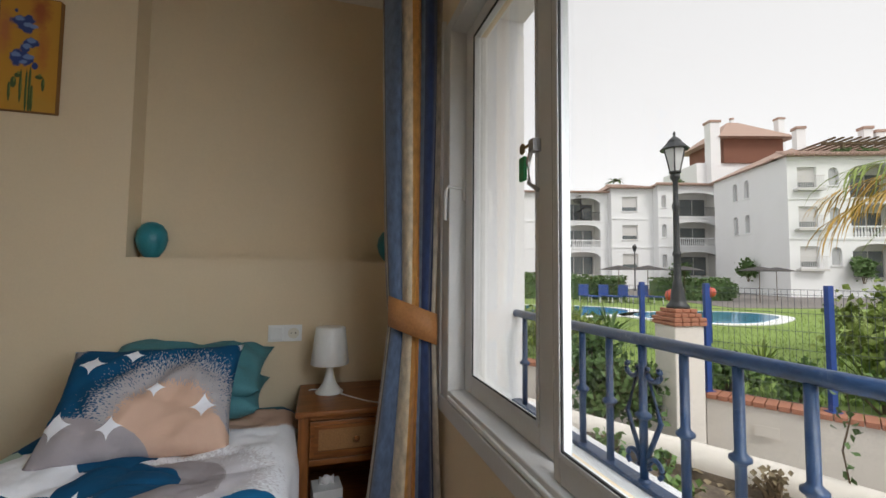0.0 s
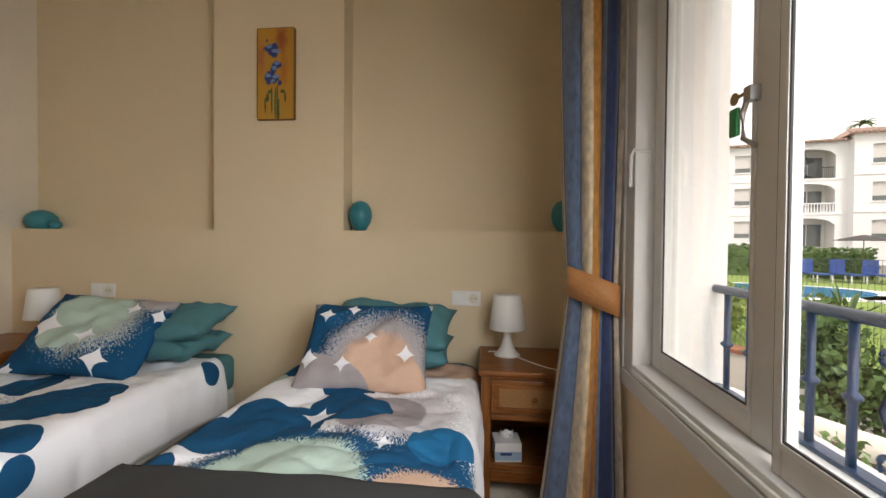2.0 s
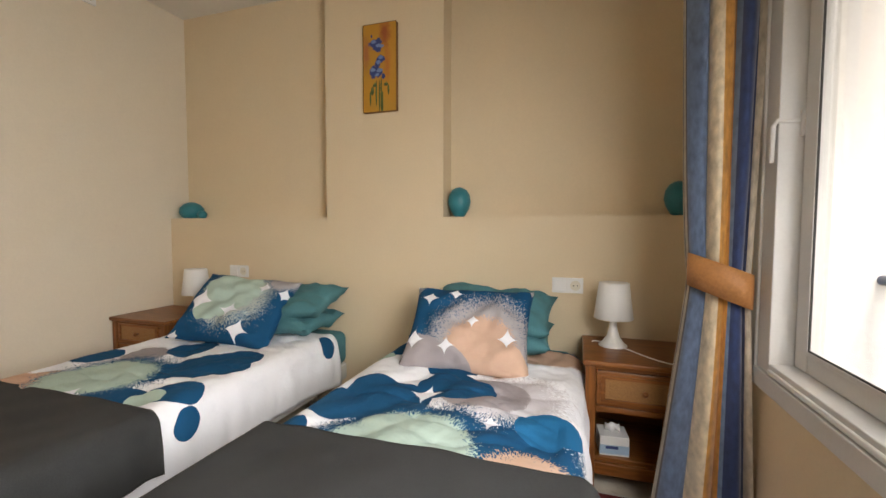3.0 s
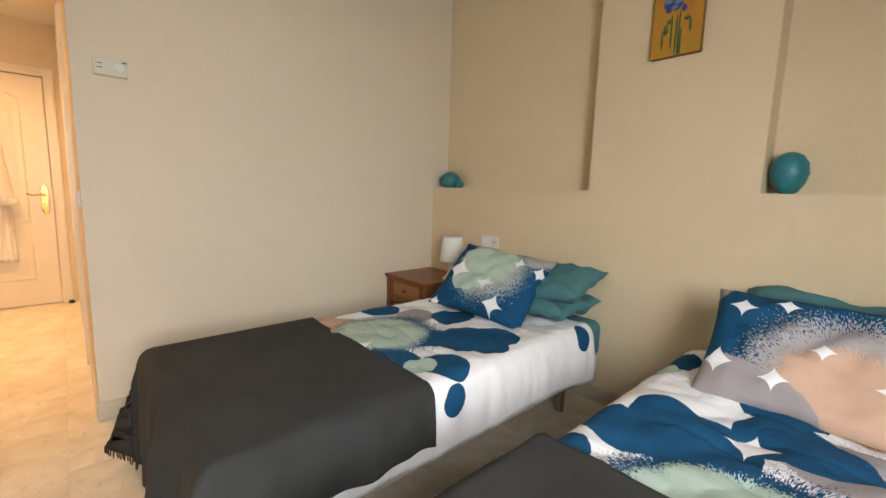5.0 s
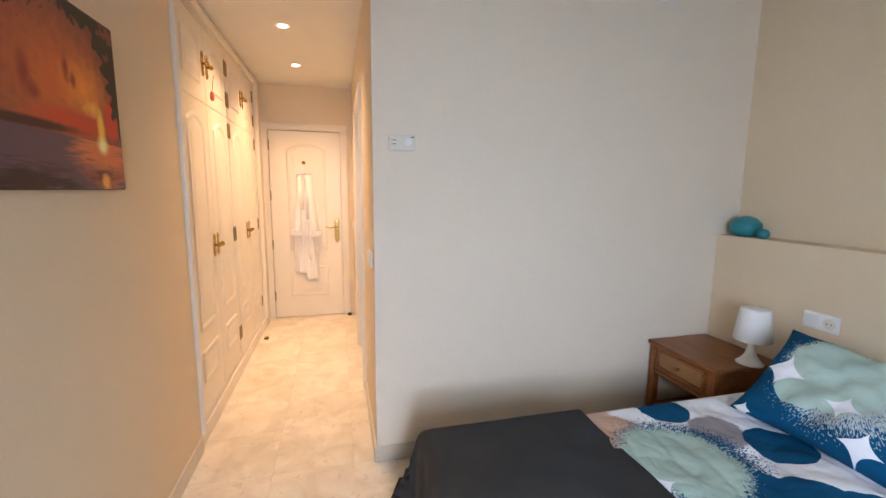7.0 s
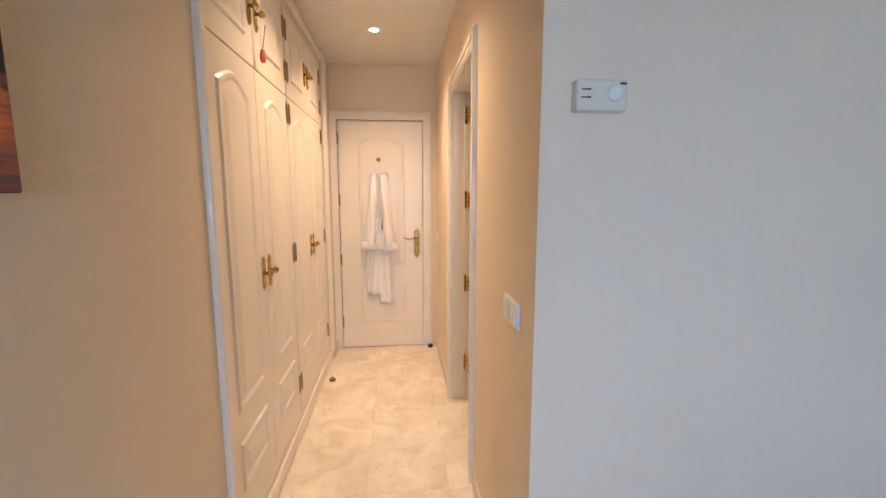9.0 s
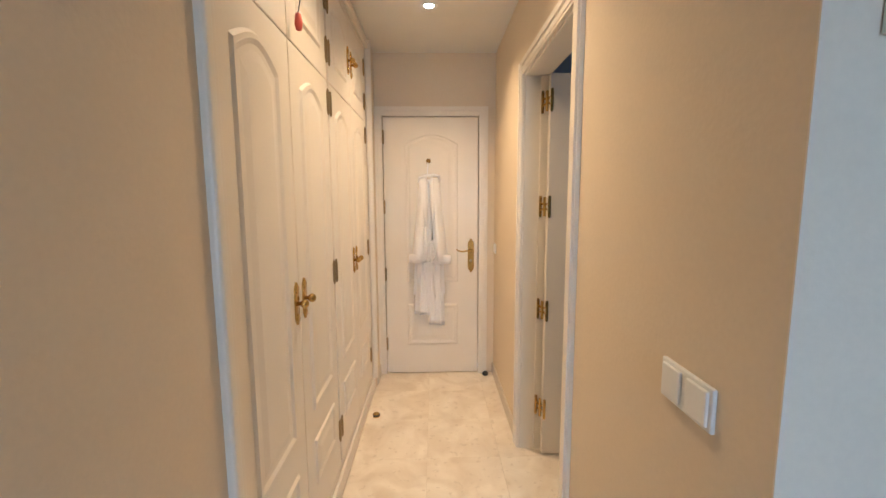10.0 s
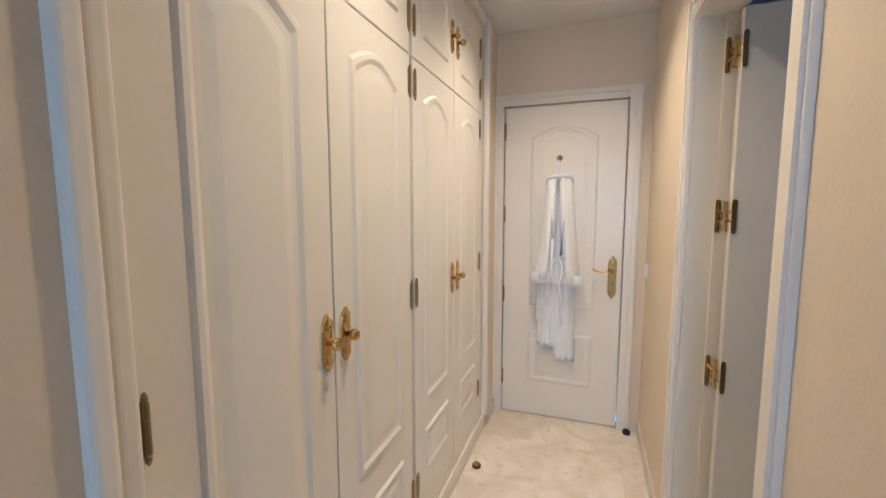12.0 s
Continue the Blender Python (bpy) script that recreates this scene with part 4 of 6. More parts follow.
for k in range(33):
    a = 2 * math.pi * k / 32
    x = -.004 + .080 * math.cos(a)
    y = -.030 - .45 * x + .062 * math.sin(a)
    rows.append([(x, y, .895 - .05 * (math.cos(a) * .6)), (x * 1.01, y * 1.02, .945 - .05 * (math.cos(a) * .6)), (x, y, 1.0 - .05 * (math.cos(a) * .6))])
cloth_loft(bm, rows, 3)
ob = part("tieback", bm, TIEBACK, curtain, "tan leather-like tieback band", smooth=True)
ob.modifiers.new("thick", "SOLIDIFY").thickness = .004
bm = bmesh.new()
tube(bm, [(-.07, -2.95, CEIL - .045), (-.07, -.05, CEIL - .045)], .012, 10)
rail_c = tagged(part("curtain_rail", bm, WHITE_PLASTIC, smooth=True), "white curtain rail under the ceiling", "curtain rail")


# ---- beds ----
def bed(x0, x1, label):
    b = thing("bed", pose(0, 0, 0), label, "bed", "twin beds")
    y0, y1 = -1.93, -.03
    part("base", cuboid(x0 + .01, x1 - .01, y0, y1, .18, .28, w=.012), MATTRESS, b)
    part("mattress", cuboid(x0, x1, y0, y1, .28, .480, w=.045, seg=5), TEAL, b, "mattress in a teal fitted sheet", smooth=True)
    for x in (x0 + .10, x1 - .10):
        for y in (y0 + .22, y1 - .22):
            bm = bmesh.new()
            lathe(bm, [(.021, 0), (.023, .004), (.023, .18)], 14, (x, y, 0))
            part("leg", bm, STEEL, b)
    return b


def draped(name, xa, xb, ya, yb, top, mat, label, category, drop_l, drop_r, drop_f=0.0, r=.05, thick=.012, puff=.015, seed=1, fringe=False, waves=1.0):
    """A cloth laid over a bed, hanging over its long sides and, if wanted, its foot. The print follows the unfolded cloth."""
    rnd = random.Random(seed)
    ph = [rnd.uniform(0, 6.28) for _ in range(8)]
    bm = bmesh.new()
    uvl = bm.loops.layers.uv.new("uv")
    us, vs = [], []
    n_top = 46 if name != "duvet" else 84
    arc = r * math.pi / 2

    def across(lo, hi, dl, dr, n):
        """Stations along the unfolded cloth."""
        total_l, total_r = max(0, dl), max(0, dr)
        out = [lo + r - arc - total_l + i * total_l / 12 for i in range(12)] if dl else []
        out += [lo + r - arc + i * arc / 6 for i in range(6)] if dl else []
        out += [lo + (r if dl else 0) + i * (hi - lo - (r if dl else 0) - (r if dr else 0)) / n for i in range(n + 1)]
        out += [hi - r + (i + 1) * arc / 6 for i in range(6)] if dr else []
        out += [hi - r + arc + (i + 1) * total_r / 12 for i in range(12)] if dr else []
        return out

    def bend(s, lo, hi, dl, dr):
        """Where a station lies: place across, depth below the top."""
        if dl and s < lo + r:
            d = lo + r - s
            return (lo + r - r * math.sin(d / r), r - r * math.cos(d / r)) if d < arc else (lo - .0, r + d - arc)
        if dr and s > hi - r:
            d = s - hi + r
            return (hi - r + r * math.sin(d / r), r - r * math.cos(d / r)) if d < arc else (hi, r + d - arc)
        return s, 0.0
    ul = across(xa, xb, drop_l, drop_r, n_top)
    vl = across(ya, yb, drop_f, 0, 60 if name != "duvet" else 150)
    grid = []
    for v in vl:
        row = []
        y, dv = bend(v, ya, yb, drop_f, 0)
        for u in ul:
            x, du = bend(u, xa, xb, drop_l, drop_r)
            yy = y
            z = top - max(du, dv) - .3 * min(du, dv)
            wob = puff * (math.sin(u * 9 + ph[0]) * math.sin(v * 7 + ph[1]) + .6 * math.sin(u * 17 + v * 11 + ph[2]) + .35 * math.sin(u * 31 - v * 23 + ph[3]))
            nz = noise.noise(Vector((u * 5, v * 5, seed))) * puff
            inner = min(1, (min(u - xa, xb - u) + .1) / .2, max(.15, (v + 1.5) / .3) if name == "duvet" else 1)
            if name == "duvet":
                bend_v = v + .10 * noise.noise(Vector((u * 3, v * 3, seed + 4)))
                fold = abs(noise.noise(Vector((u * 3.2 + bend_v * 2.0, bend_v * 8.5, seed + 7))))
                fine = abs(noise.noise(Vector((u * 13 - v * 5, v * 9 + u * 6, seed + 2))))
                nz -= .009 * max(0, .22 - fold) / .22 + .003 * max(0, .25 - fine) / .25 - .004
            if du == 0 and dv == 0:
                z += (wob + nz) * max(0, inner)
            else:
                hang = max(du, dv)
                k = min(1, hang / .12)
                flare = (.018 + .05 * hang) * k * waves + .020 * waves * k * math.sin((v if du >= dv else u) * 19 + ph[4]) + .010 * min(1, waves) * k * math.sin((v if du >= dv else u) * 43 + ph[5])
                if name == "duvet" and u > (xa + xb) / 2:
                    flare += .018 * k * max(0, (v - yb + .40) / .40) ** 2
                    z -= .025 * k * max(0, (v - yb + .45) / .45) ** 2
                if fringe and u < (xa + xb) / 2 and du >= dv:
                    flare += .17 * hang * k * max(0, (yb - .12 - v) / (yb - ya)) ** 2
                if name == "duvet":
                    flare += .010 * k * abs(noise.noise(Vector((v * 9, hang * 3, seed + 11)))) + .006 * k * noise.noise(Vector((v * 21, hang * 6, seed + 5)))
                if du >= dv:
                    x += (flare if u > (xa + xb) / 2 else -flare)
                    z += .012 * min(1, waves) * math.sin(v * 6 + ph[6]) * k
                if dv >= du or (dv > 0 and du > 0 and dv > .6 * du):
                    yy -= flare
                    ridge = max(0, 1 - abs(u - xb + .42 - .35 * hang) / .11)
                    yy -= .045 * ridge * ridge * (3 - 2 * ridge) * min(1, hang / .25)
                    z += .012 * math.sin(u * 8 + ph[7]) * k
            row.append((bm.verts.new((x, yy, max(z, .02))), u, v))
        grid.append(row)
    for a, b in zip(grid, grid[1:]):
        for k in range(len(ul) - 1):
            q = (a[k], a[k + 1], b[k + 1], b[k])
            fc = bm.faces.new([p[0] for p in q])
            for lp, p in zip(fc.loops, q):
                lp[uvl].uv = (p[1], p[2])
    ob = new(name, mesh_of(bm, name, mat, True))
    md = ob.modifiers.new("thick", "SOLIDIFY")
    md.thickness, md.offset = thick, 1
    tagged(ob, label, category)
    if name == "duvet":
        hem = bmesh.new()
        tube(hem, [ob.data.vertices[i * len(ul) + len(ul) - 1].co + Vector((.006, 0, 0)) for i in range(0, len(vl), 2)], .006, 6)
        part("hem", hem, CLOTH, ob, smooth=True)
    if fringe:
        fb = bmesh.new()
        me = ob.data
        nrow, ncol = len(vl), len(ul)
        for edge, sg in ((0, -1),):
            for i in range(nrow - 1):
                p0, p1 = me.vertices[i * ncol + edge].co, me.vertices[(i + 1) * ncol + edge].co
                cnt = max(1, int((p1 - p0).length / .013))
                for c in range(cnt):
                    p = p0.lerp(p1, c / cnt)
                    e = p + Vector((sg * rnd.uniform(.002, .012), rnd.uniform(-.006, .006), -rnd.uniform(.022, .034)))
                    tube(fb, [p + Vector((0, 0, .004)), (p + e) / 2, e], [.0028, .0034, .002], 5)
        tagged(part("fringe", fb, mat, ob, "knotted wool fringe"), kind="stuff")
    return ob


bed(-2.735, -1.868, "single bed with teal sheet beside the thermostat wall")
bed(-1.385, -.545, "single bed with teal sheet nearer the window")
draped("duvet", -2.755, -1.855, -1.915, -.20, .486, DUVET_A, "white duvet with navy and mint dots on the wall bed", "duvet", .12, .205, 0, r=.045, thick=.014, puff=.006, seed=4, waves=.22)
draped("duvet", -1.415, -.515, -1.915, -.19, .494, DUVET_B, "white duvet with navy, mint and beige dots on the window bed", "duvet", .12, .24, 0, r=.055, thick=.014, puff=.011, seed=9, waves=.35)
draped("throw_blanket", -2.790, -1.825, -1.965, -1.275, .510, CHARCOAL, "charcoal fringed throw over the foot of the wall bed", "blanket", .30, .165, .38, r=.050, thick=.006, puff=.004, seed=2, fringe=True, waves=.6)
draped("throw_blanket", -1.450, -.478, -1.965, -1.25, .522, CHARCOAL, "charcoal throw over the foot of the window bed", "blanket", .18, .28, .38, r=.050, thick=.006, puff=.004, seed=5, fringe=True, waves=.8)


def pillow(at, w, h, t, mat, label, seed, sag=0.0):
    bm = bmesh.new()
    uvl = bm.loops.layers.uv.new("uv")
    n = 30
    sides = []
    for sg in (1, -1):
        grid = []
        for i in range(n + 1):
            row = []
            for k in range(n + 1):
                u, v = k / n * 2 - 1, i / n * 2 - 1
                edge = max(0, 1 - u ** 4) ** .55 * max(0, 1 - v ** 4) ** .55
                pinch = 1 - .07 * (1 - abs(u) ** 2) * abs(v) ** 3
                pinch2 = 1 - .07 * (1 - abs(v) ** 2) * abs(u) ** 3
                z = sg * t / 2 * edge
                nz = noise.noise(Vector((u * 1.7 + seed, v * 1.7, seed * 2.3))) * .034 + noise.noise(Vector((u * 5 + seed, v * 4, 3.1))) * .014 - .020 * abs(noise.noise(Vector((u * 2.6 + v * 1.5, v * 2.2 - u + seed, 5.7))))
                crease = .012 * math.sin((u * 7 + v * 11) + seed) * abs(u * v) + .006 * math.sin(u * 13 - v * 8 + seed * 2) * (1 - abs(u)) + .010 * noise.noise(Vector((u * 3.3, v * 7 + seed, 9.1)))
                z += (nz + crease) * edge + sag * (abs(u) ** 2)
                row.append((bm.verts.new((u * w / 2 * pinch2, v * h / 2 * pinch, z)), u * w / 2, v * h / 2))
            grid.append(row)
        for a, b in zip(grid, grid[1:]):
            for k in range(n):
                q = (a[k], a[k + 1], b[k + 1], b[k])
                fc = bm.faces.new([p[0] for p in q])
                for lp, p in zip(fc.loops, q):
                    lp[uvl].uv = (p[1], p[2])
    bmesh.ops.remove_doubles(bm, verts=bm.verts, dist=.0005)
    return tagged(part("pillow", bm, mat, smooth=True, at=at), label, "pillow")


pillow(pose(-.96, -.215, .590, 4, 0, 1), .64, .40, .13, TEAL, "teal cotton pillow lying flat under another", 1)
pillow(pose(-.955, -.19, .705, 16, 2, -2), .64, .40, .14, TEAL, "teal cotton pillow on top of its twin", 2)
pillow(pose(-1.00, -.445, .650, 44, 0, 3), .57, .45, .15, PILLOW_B, "navy, beige and grey printed pillow leaning back", 3)
pillow(pose(-2.15, -.225, .575, 3, 0, -2), .52, .38, .12, TEAL, "teal cotton pillow lying flat on the wall bed", 5)
pillow(pose(-2.13, -.225, .675, 12, -6, 3), .56, .38, .13, TEAL, "teal cotton pillow tilted on its twin", 6)
pillow(pose(-2.33, -.435, .655, 42, 4, 8), .59, .46, .14, PILLOW_A, "navy and mint printed pillow leaning back", 7)


# ---- nightstands ----
def nightstand(at, label, H=.567):
    b = thing("nightstand", at, label, "nightstand", "nightstands")
    W, D = .45, .42
    part("tabletop", cuboid(-W / 2 - .012, W / 2 + .012, -.012, D, H - .024, H, w=.007, seg=3), WOOD, b)
    for x in (-W / 2, W / 2 - .042):
        for y in (0, D - .042):
            part("leg", cuboid(x, x + .042, y, y + .042, 0, H - .025, w=.004), WOOD_UP, b)
    for x in (-W / 2 + .006, W / 2 - .024):
        part("side_panel", cuboid(x, x + .018, .042, D - .042, .36, H - .025, w=.002), WOOD, b)
    part("back_panel", cuboid(-W / 2 + .04, W / 2 - .04, D - .018, D - .006, .12, H - .025, w=.002), WOOD, b)
    part("rail", cuboid(-W / 2 + .042, W / 2 - .042, .006, .03, .352, .376, w=.003), WOOD, b)
    part("rail", cuboid(-W / 2 + .042, W / 2 - .042, .006, .03, .527, H - .025, w=.003), WOOD, b)
    dr = part("drawer", cuboid(-W / 2 + .044, W / 2 - .044, .004, .35, .379, .524, w=.003), WOOD, b)
    fr = bmesh.new()
    x0, x1, z0, z1 = -W / 2 + .062, W / 2 - .062, .395, .508
    for q in ((x0, x1, -.004, .004, z0, z0 + .014), (x0, x1, -.004, .004, z1 - .014, z1), (x0, x0 + .014, -.004, .004, z0 + .014, z1 - .014), (x1 - .014, x1, -.004, .004, z0 + .014, z1 - .014)):
        box(fr, *q)
    part("moulding", fr, WOOD, dr)
    part("cane_panel", cuboid(x0 + .016, x1 - .016, .001, .004, z0 + .016, z1 - .016, w=0), CANE, dr, "woven cane drawer front")
    kn = bmesh.new()
    lathe(kn, [(.006, 0), (.005, .010), (.011, .016), (.012, .022), (.007, .027)], 14, (0, .001, .452), "y")
    part("knob", kn, WOOD, dr, smooth=True)
    part("shelf", cuboid(-W / 2 + .02, W / 2 - .02, .02, D - .02, .135, .155, w=.003), WOOD, b)
    part("apron", cuboid(-W / 2 + .042, W / 2 - .042, .006, .024, .085, .135, w=.003), WOOD, b)
    return b


nightstand(pose(-.268, -.455, 0), "orange-brown wooden nightstand with a cane drawer by the window")
nightstand(pose(-3.098, -.435, 0), "orange-brown wooden nightstand with a cane drawer in the corner", .545)


def table_lamp(at, label):
    b = thing("table_lamp", at, label, "table lamp", "bedside lamps")
    bm = bmesh.new()
    lathe(bm, [(.062, 0), (.063, .004), (.050, .014), (.028, .045), (.017, .09), (.014, .13), (.014, .16)], 28)
    part("base", bm, WHITE_PLASTIC, b, smooth=True)
    bm = bmesh.new()
    lathe(bm, [(.084, .128), (.086, .130), (.066, .292), (.064, .294)], 36)
    part("shade", bm, WHITE_PLASTIC, b, "white plastic cone shade", smooth=True)
    return b


table_lamp(pose(-.372, -.20, .567), "small white plastic table lamp, unlit, by the window")
table_lamp(pose(-2.905, -.185, .545), "small white plastic table lamp, unlit, in the corner")
bm = bmesh.new()
pts = []
for k in range(40):
    f = k / 39
    pts.append((-.43 + .30 * f - .085 * math.sin(f * 3.1) * (1 - f) ** 1.5 - .03 * (f < .2), -.17 - .25 * f ** 1.2 + .05 * math.sin(f * 6), .5715))
tube(bm, pts, .0028, 6)
cord = part("lamp_cord", bm, WHITE_PLASTIC, smooth=True)
tagged(cord, "white lamp cord lying on the nightstand", "cord")
part("plug", cuboid(-.135, -.095, -.437, -.419, .5675, .580, w=.004), WHITE_PLASTIC, cord, at=pose(0, 0, 0))

tissue = thing("tissue_box", pose(-.378, -.36, .155, 0, 0, 6), "pale blue and white tissue box on the nightstand shelf", "tissue box")
SKYBLUE = material("pale_blue_card", (.35, .50, .65), .5)
part("carton", cuboid(-.058, .058, -.055, .055, 0, .082, w=.002), WHITE_PLASTIC, tissue)
part("print_band", cuboid(-.0585, .0585, -.0565, -.054, .008, .045, w=0), SKYBLUE, tissue)
NAVYP = material("navy_card_print", (.03, .06, .20), .5)
part("print_mark", cuboid(-.035, .015, -.0575, -.0555, .030, .042, w=0), NAVYP, tissue)
bm = bmesh.new()
rows = [[(-.03 + .06 * k / 8, .012 * math.sin(k * 1.3 + i), .081 + i * .012) for k in range(9)] for i in range(4)]
cloth_loft(bm, rows, 9)
ob = part("tissue", bm, TERRY, tissue, smooth=True)
ob.modifiers.new("thick", "SOLIDIFY").thickness = .001

# ---- ornaments on the shelf ----
def ornament(name, at, prof, label, tilt=0):
    bm = bmesh.new()
    lathe(bm, prof, 28)
    return tagged(part(name, bm, CERAMIC, smooth=True, at=at), label, "ornament")


egg = [(.022, 0), (.034, .008), (.056, .045), (.066, .085), (.060, .125), (.042, .155), (.020, .168), (.006, .171)]
ornament("ceramic_egg", pose(-1.192, .075, SHELF), egg, "teal ceramic egg standing at the column")
ornament("ceramic_egg", pose(-.065, .075, SHELF), egg, "teal ceramic egg beside the window curtain")
flat = [(.045, 0), (.066, .012), (.082, .042), (.078, .076), (.052, .105), (.018, .118), (.004, .120)]
ornament("ceramic_pebble", pose(-3.225, .075, SHELF), flat, "squat teal ceramic pebble in the corner of the shelf")
small = [(.015, 0), (.028, .010), (.034, .03), (.024, .048), (.008, .054)]
ornament("ceramic_bud", pose(-3.095, .045, SHELF), small, "little teal ceramic bud on the shelf")

# ---- rug ----
RUG = material("dark_red_rug", (.16, .025, .025), .95, vary=.6, scale=25, bump=.8, fine=250)
rug = part("rug", cuboid(-.49, -.03, -1.75, -.455, .002, .010, w=.002), RUG)
tagged(rug, "dark red patterned rug between bed and window", "rug")
fr = bmesh.new()
random.seed(8)
for k in range(80):
    x = -.488 + k * .0057
    tube(fr, [(x, -.457, .006), (x + random.uniform(-.003, .003), -.435, .004)], .0016, 4)
tagged(part("fringe", fr, MATTRESS, rug, "pale rug fringe"), kind="stuff")

# ---- outside: railing and planter ----
railing = thing("window_railing", pose(.305, 0, 0), "blue wrought-iron railing across the window sill", "railing")
bm = bmesh.new()
tube(bm, [(0, -2.85, .962), (0, -.595, .962)], .0145, 16)
part("handrail", bm, BLUE, railing, smooth=True)
part("bottom_rail", cuboid(-.02, .02, -2.75, -.62, .628, .640, w=.003), BLUE, railing)
post_bm = bmesh.new()
lathe(post_bm, [(.0094, 0), (.0094, .137), (.013, .142), (.0185, .146), (.0185, .152), (.013, .156), (.0094, .161), (.0094, .314)], 14)
post_me = mesh_of(post_bm, "baluster", BLUE, True)
for k in range(18):
    y = -.683 - .1165 * k
    p = new("baluster", post_me)
    p.parent = railing
    p.matrix_basis = pose(0, y, .639)
    if k in (6, 14):
        for sg in (-1, 1):
            sb = bmesh.new()
            pts = []
            for i in range(14):
                a = i / 13 * 4.6
                pts.append((0, y + sg * (.034 + .020 * math.cos(a + 2.6)), .890 + .020 * math.sin(a + 2.6) * (1 - i * .02)))
            tube(sb, pts, .006, 6)
            tube(sb, [(0, y + sg * .016, .885), (0, y + sg * .052, .785), (0, y + sg * .012, .698)], .006, 6)
            pts = []
            for i in range(14):
                a = i / 13 * 4.6
                pts.append((0, y + sg * (.034 + .019 * math.cos(-a - 2.6)), .680 + .019 * math.sin(-a - 2.6)))
            tube(sb, pts, .006, 6)
            part("scroll", sb, BLUE, railing, "curled iron scroll", smooth=True)
        bb = bmesh.new()
        bmesh.ops.create_uvsphere(bb, u_segments=14, v_segments=10, radius=.017, matrix=Matrix.Translation((0, y, .632)))
        part("ball", bb, BLUE, railing, smooth=True)

SITE = pose(-.42, -2.2, 0, 0, 0, -16.4)
slabs("ground", PAVING, (.34, 400, -300, 400, -1.25, -1.05))


def site(ob, m=None):
    ob.matrix_basis = SITE @ (m or Matrix()) @ ob.matrix_basis
    return ob


def quad_leaf(verts, faces, p, d, n, size, w=.42):
    """A folded pointed leaf at p, growing along d."""
    s = d.cross(n)
    s = s.normalized() * size * w if s.length > 1e-4 else Vector((size * w, 0, 0))
    i = len(verts)
    up = n * size * .12
    verts += [p, p + d * size * .5 + s + up, p + d * size, p + d * size * .5 - s + up]
    faces += [(i, i + 1, i + 2), (i, i + 2, i + 3)]


def rnd_dir(r):
    z = r.uniform(-1, 1)
    a = r.uniform(0, 6.283)
    q = math.sqrt(1 - z * z)
    return Vector((q * math.cos(a), q * math.sin(a), z))


def shrub(at, size, leaves, leaf, mat, label, seed, name="shrub", category="shrub", stems=9):
    """Stems that fork upwards, with leaves set round their ends in loose clumps."""
    r = random.Random(seed)
    ob = thing(name, at, label, category)
    sb = bmesh.new()
    tips = []
    for k in range(stems):
        a, out = r.uniform(0, 6.283), r.uniform(.1, .95)
        tip = Vector((math.cos(a) * out * size[0], math.sin(a) * out * size[1], size[2] * r.uniform(.55, 1.0) * (1 - .35 * out)))
        mid = tip * .5 + Vector((0, 0, size[2] * .12))
        base = Vector((math.cos(a), math.sin(a), 0)) * .08 * size[0]
        tube(sb, [base, mid, tip], [.016, .011, .005], 5)
        tips += [tip, mid.lerp(tip, .5), mid]
        for j in range(3):
            q = mid.lerp(tip, r.uniform(.1, .9))
            e = q + rnd_dir(r) * size[0] * .28
            e.z = max(.05, e.z)
            tube(sb, [q, e], [.006, .003], 4)
            tips.append(e)
    part("stems", sb, STEM, ob)
    verts, faces = [], []
    for k in range(leaves):
        c = tips[k % len(tips)]
        p = c + rnd_dir(r) * abs(r.gauss(0, .12)) * max(size)
        p.z = max(.02, p.z)
        d = (rnd_dir(r) + Vector((0, 0, .35))).normalized()
        quad_leaf(verts, faces, p, d, rnd_dir(r), leaf * r.uniform(.6, 1.3))
    me = bpy.data.meshes.new("foliage")
    me.from_pydata(verts, [], faces)
    me.materials.append(mat)
    f = new("foliage", me)
    f.parent = ob
    f["kind"] = "stuff"
    return ob


# low planter wall with a rounded top, and its soil
wall_dir = Vector((.914, -.985, 0)).normalized()
pa, pb = Vector((.806, 2.6, 0)) - wall_dir * 1.6, Vector((.806, 2.6, 0)) + wall_dir * 4.5
ang = math.degrees(math.atan2(wall_dir.y, wall_dir.x))
length = (pb - pa).length
bm = bmesh.new()
rows = []
for k in range(41):
    x = length * k / 40
    prof = [(-.09, -1.3), (-.09, .14), (-.09, .19)] + [(-.09 * math.cos(math.pi * i / 10), .19 + .09 * math.sin(math.pi * i / 10)) for i in range(1, 10)] + [(.09, .19), (.09, -1.3)]
    rows.append([(x, y + .006 * math.sin(x * 5 + z * 3), z + .007 * math.sin(x * 3.1) * (z > 0)) for y, z in prof])
cloth_loft(bm, rows, len(rows[0]))
for fc in bm.faces:
    c = fc.calc_center_median()
    fc.material_index = 1 if c.y < -.08 and c.z < .2 else 0
pw = tagged(part("wall_planter", bm, [RENDER_CREAM, SOIL], smooth=True), kind="structure")
pw.matrix_basis = SITE @ Matrix.Translation(pa) @ pose(0, 0, 0, 0, 0, ang)
bm = bmesh.new()
n = 40
rows = []
for i in range(n):
    row = []
    for k in range(n):
        x, y = length * i / (n - 1), -.08 - 2.2 * k / (n - 1)
        row.append((x, y, .15 + .05 * noise.noise(Vector((x * 3, y * 3, 0))) + .02 * noise.noise(Vector((x * 14, y * 14, 1)))))
    rows.append(row)
cloth_loft(bm, rows, n)
inv = (SITE @ Matrix.Translation(pa) @ pose(0, 0, 0, 0, 0, ang))
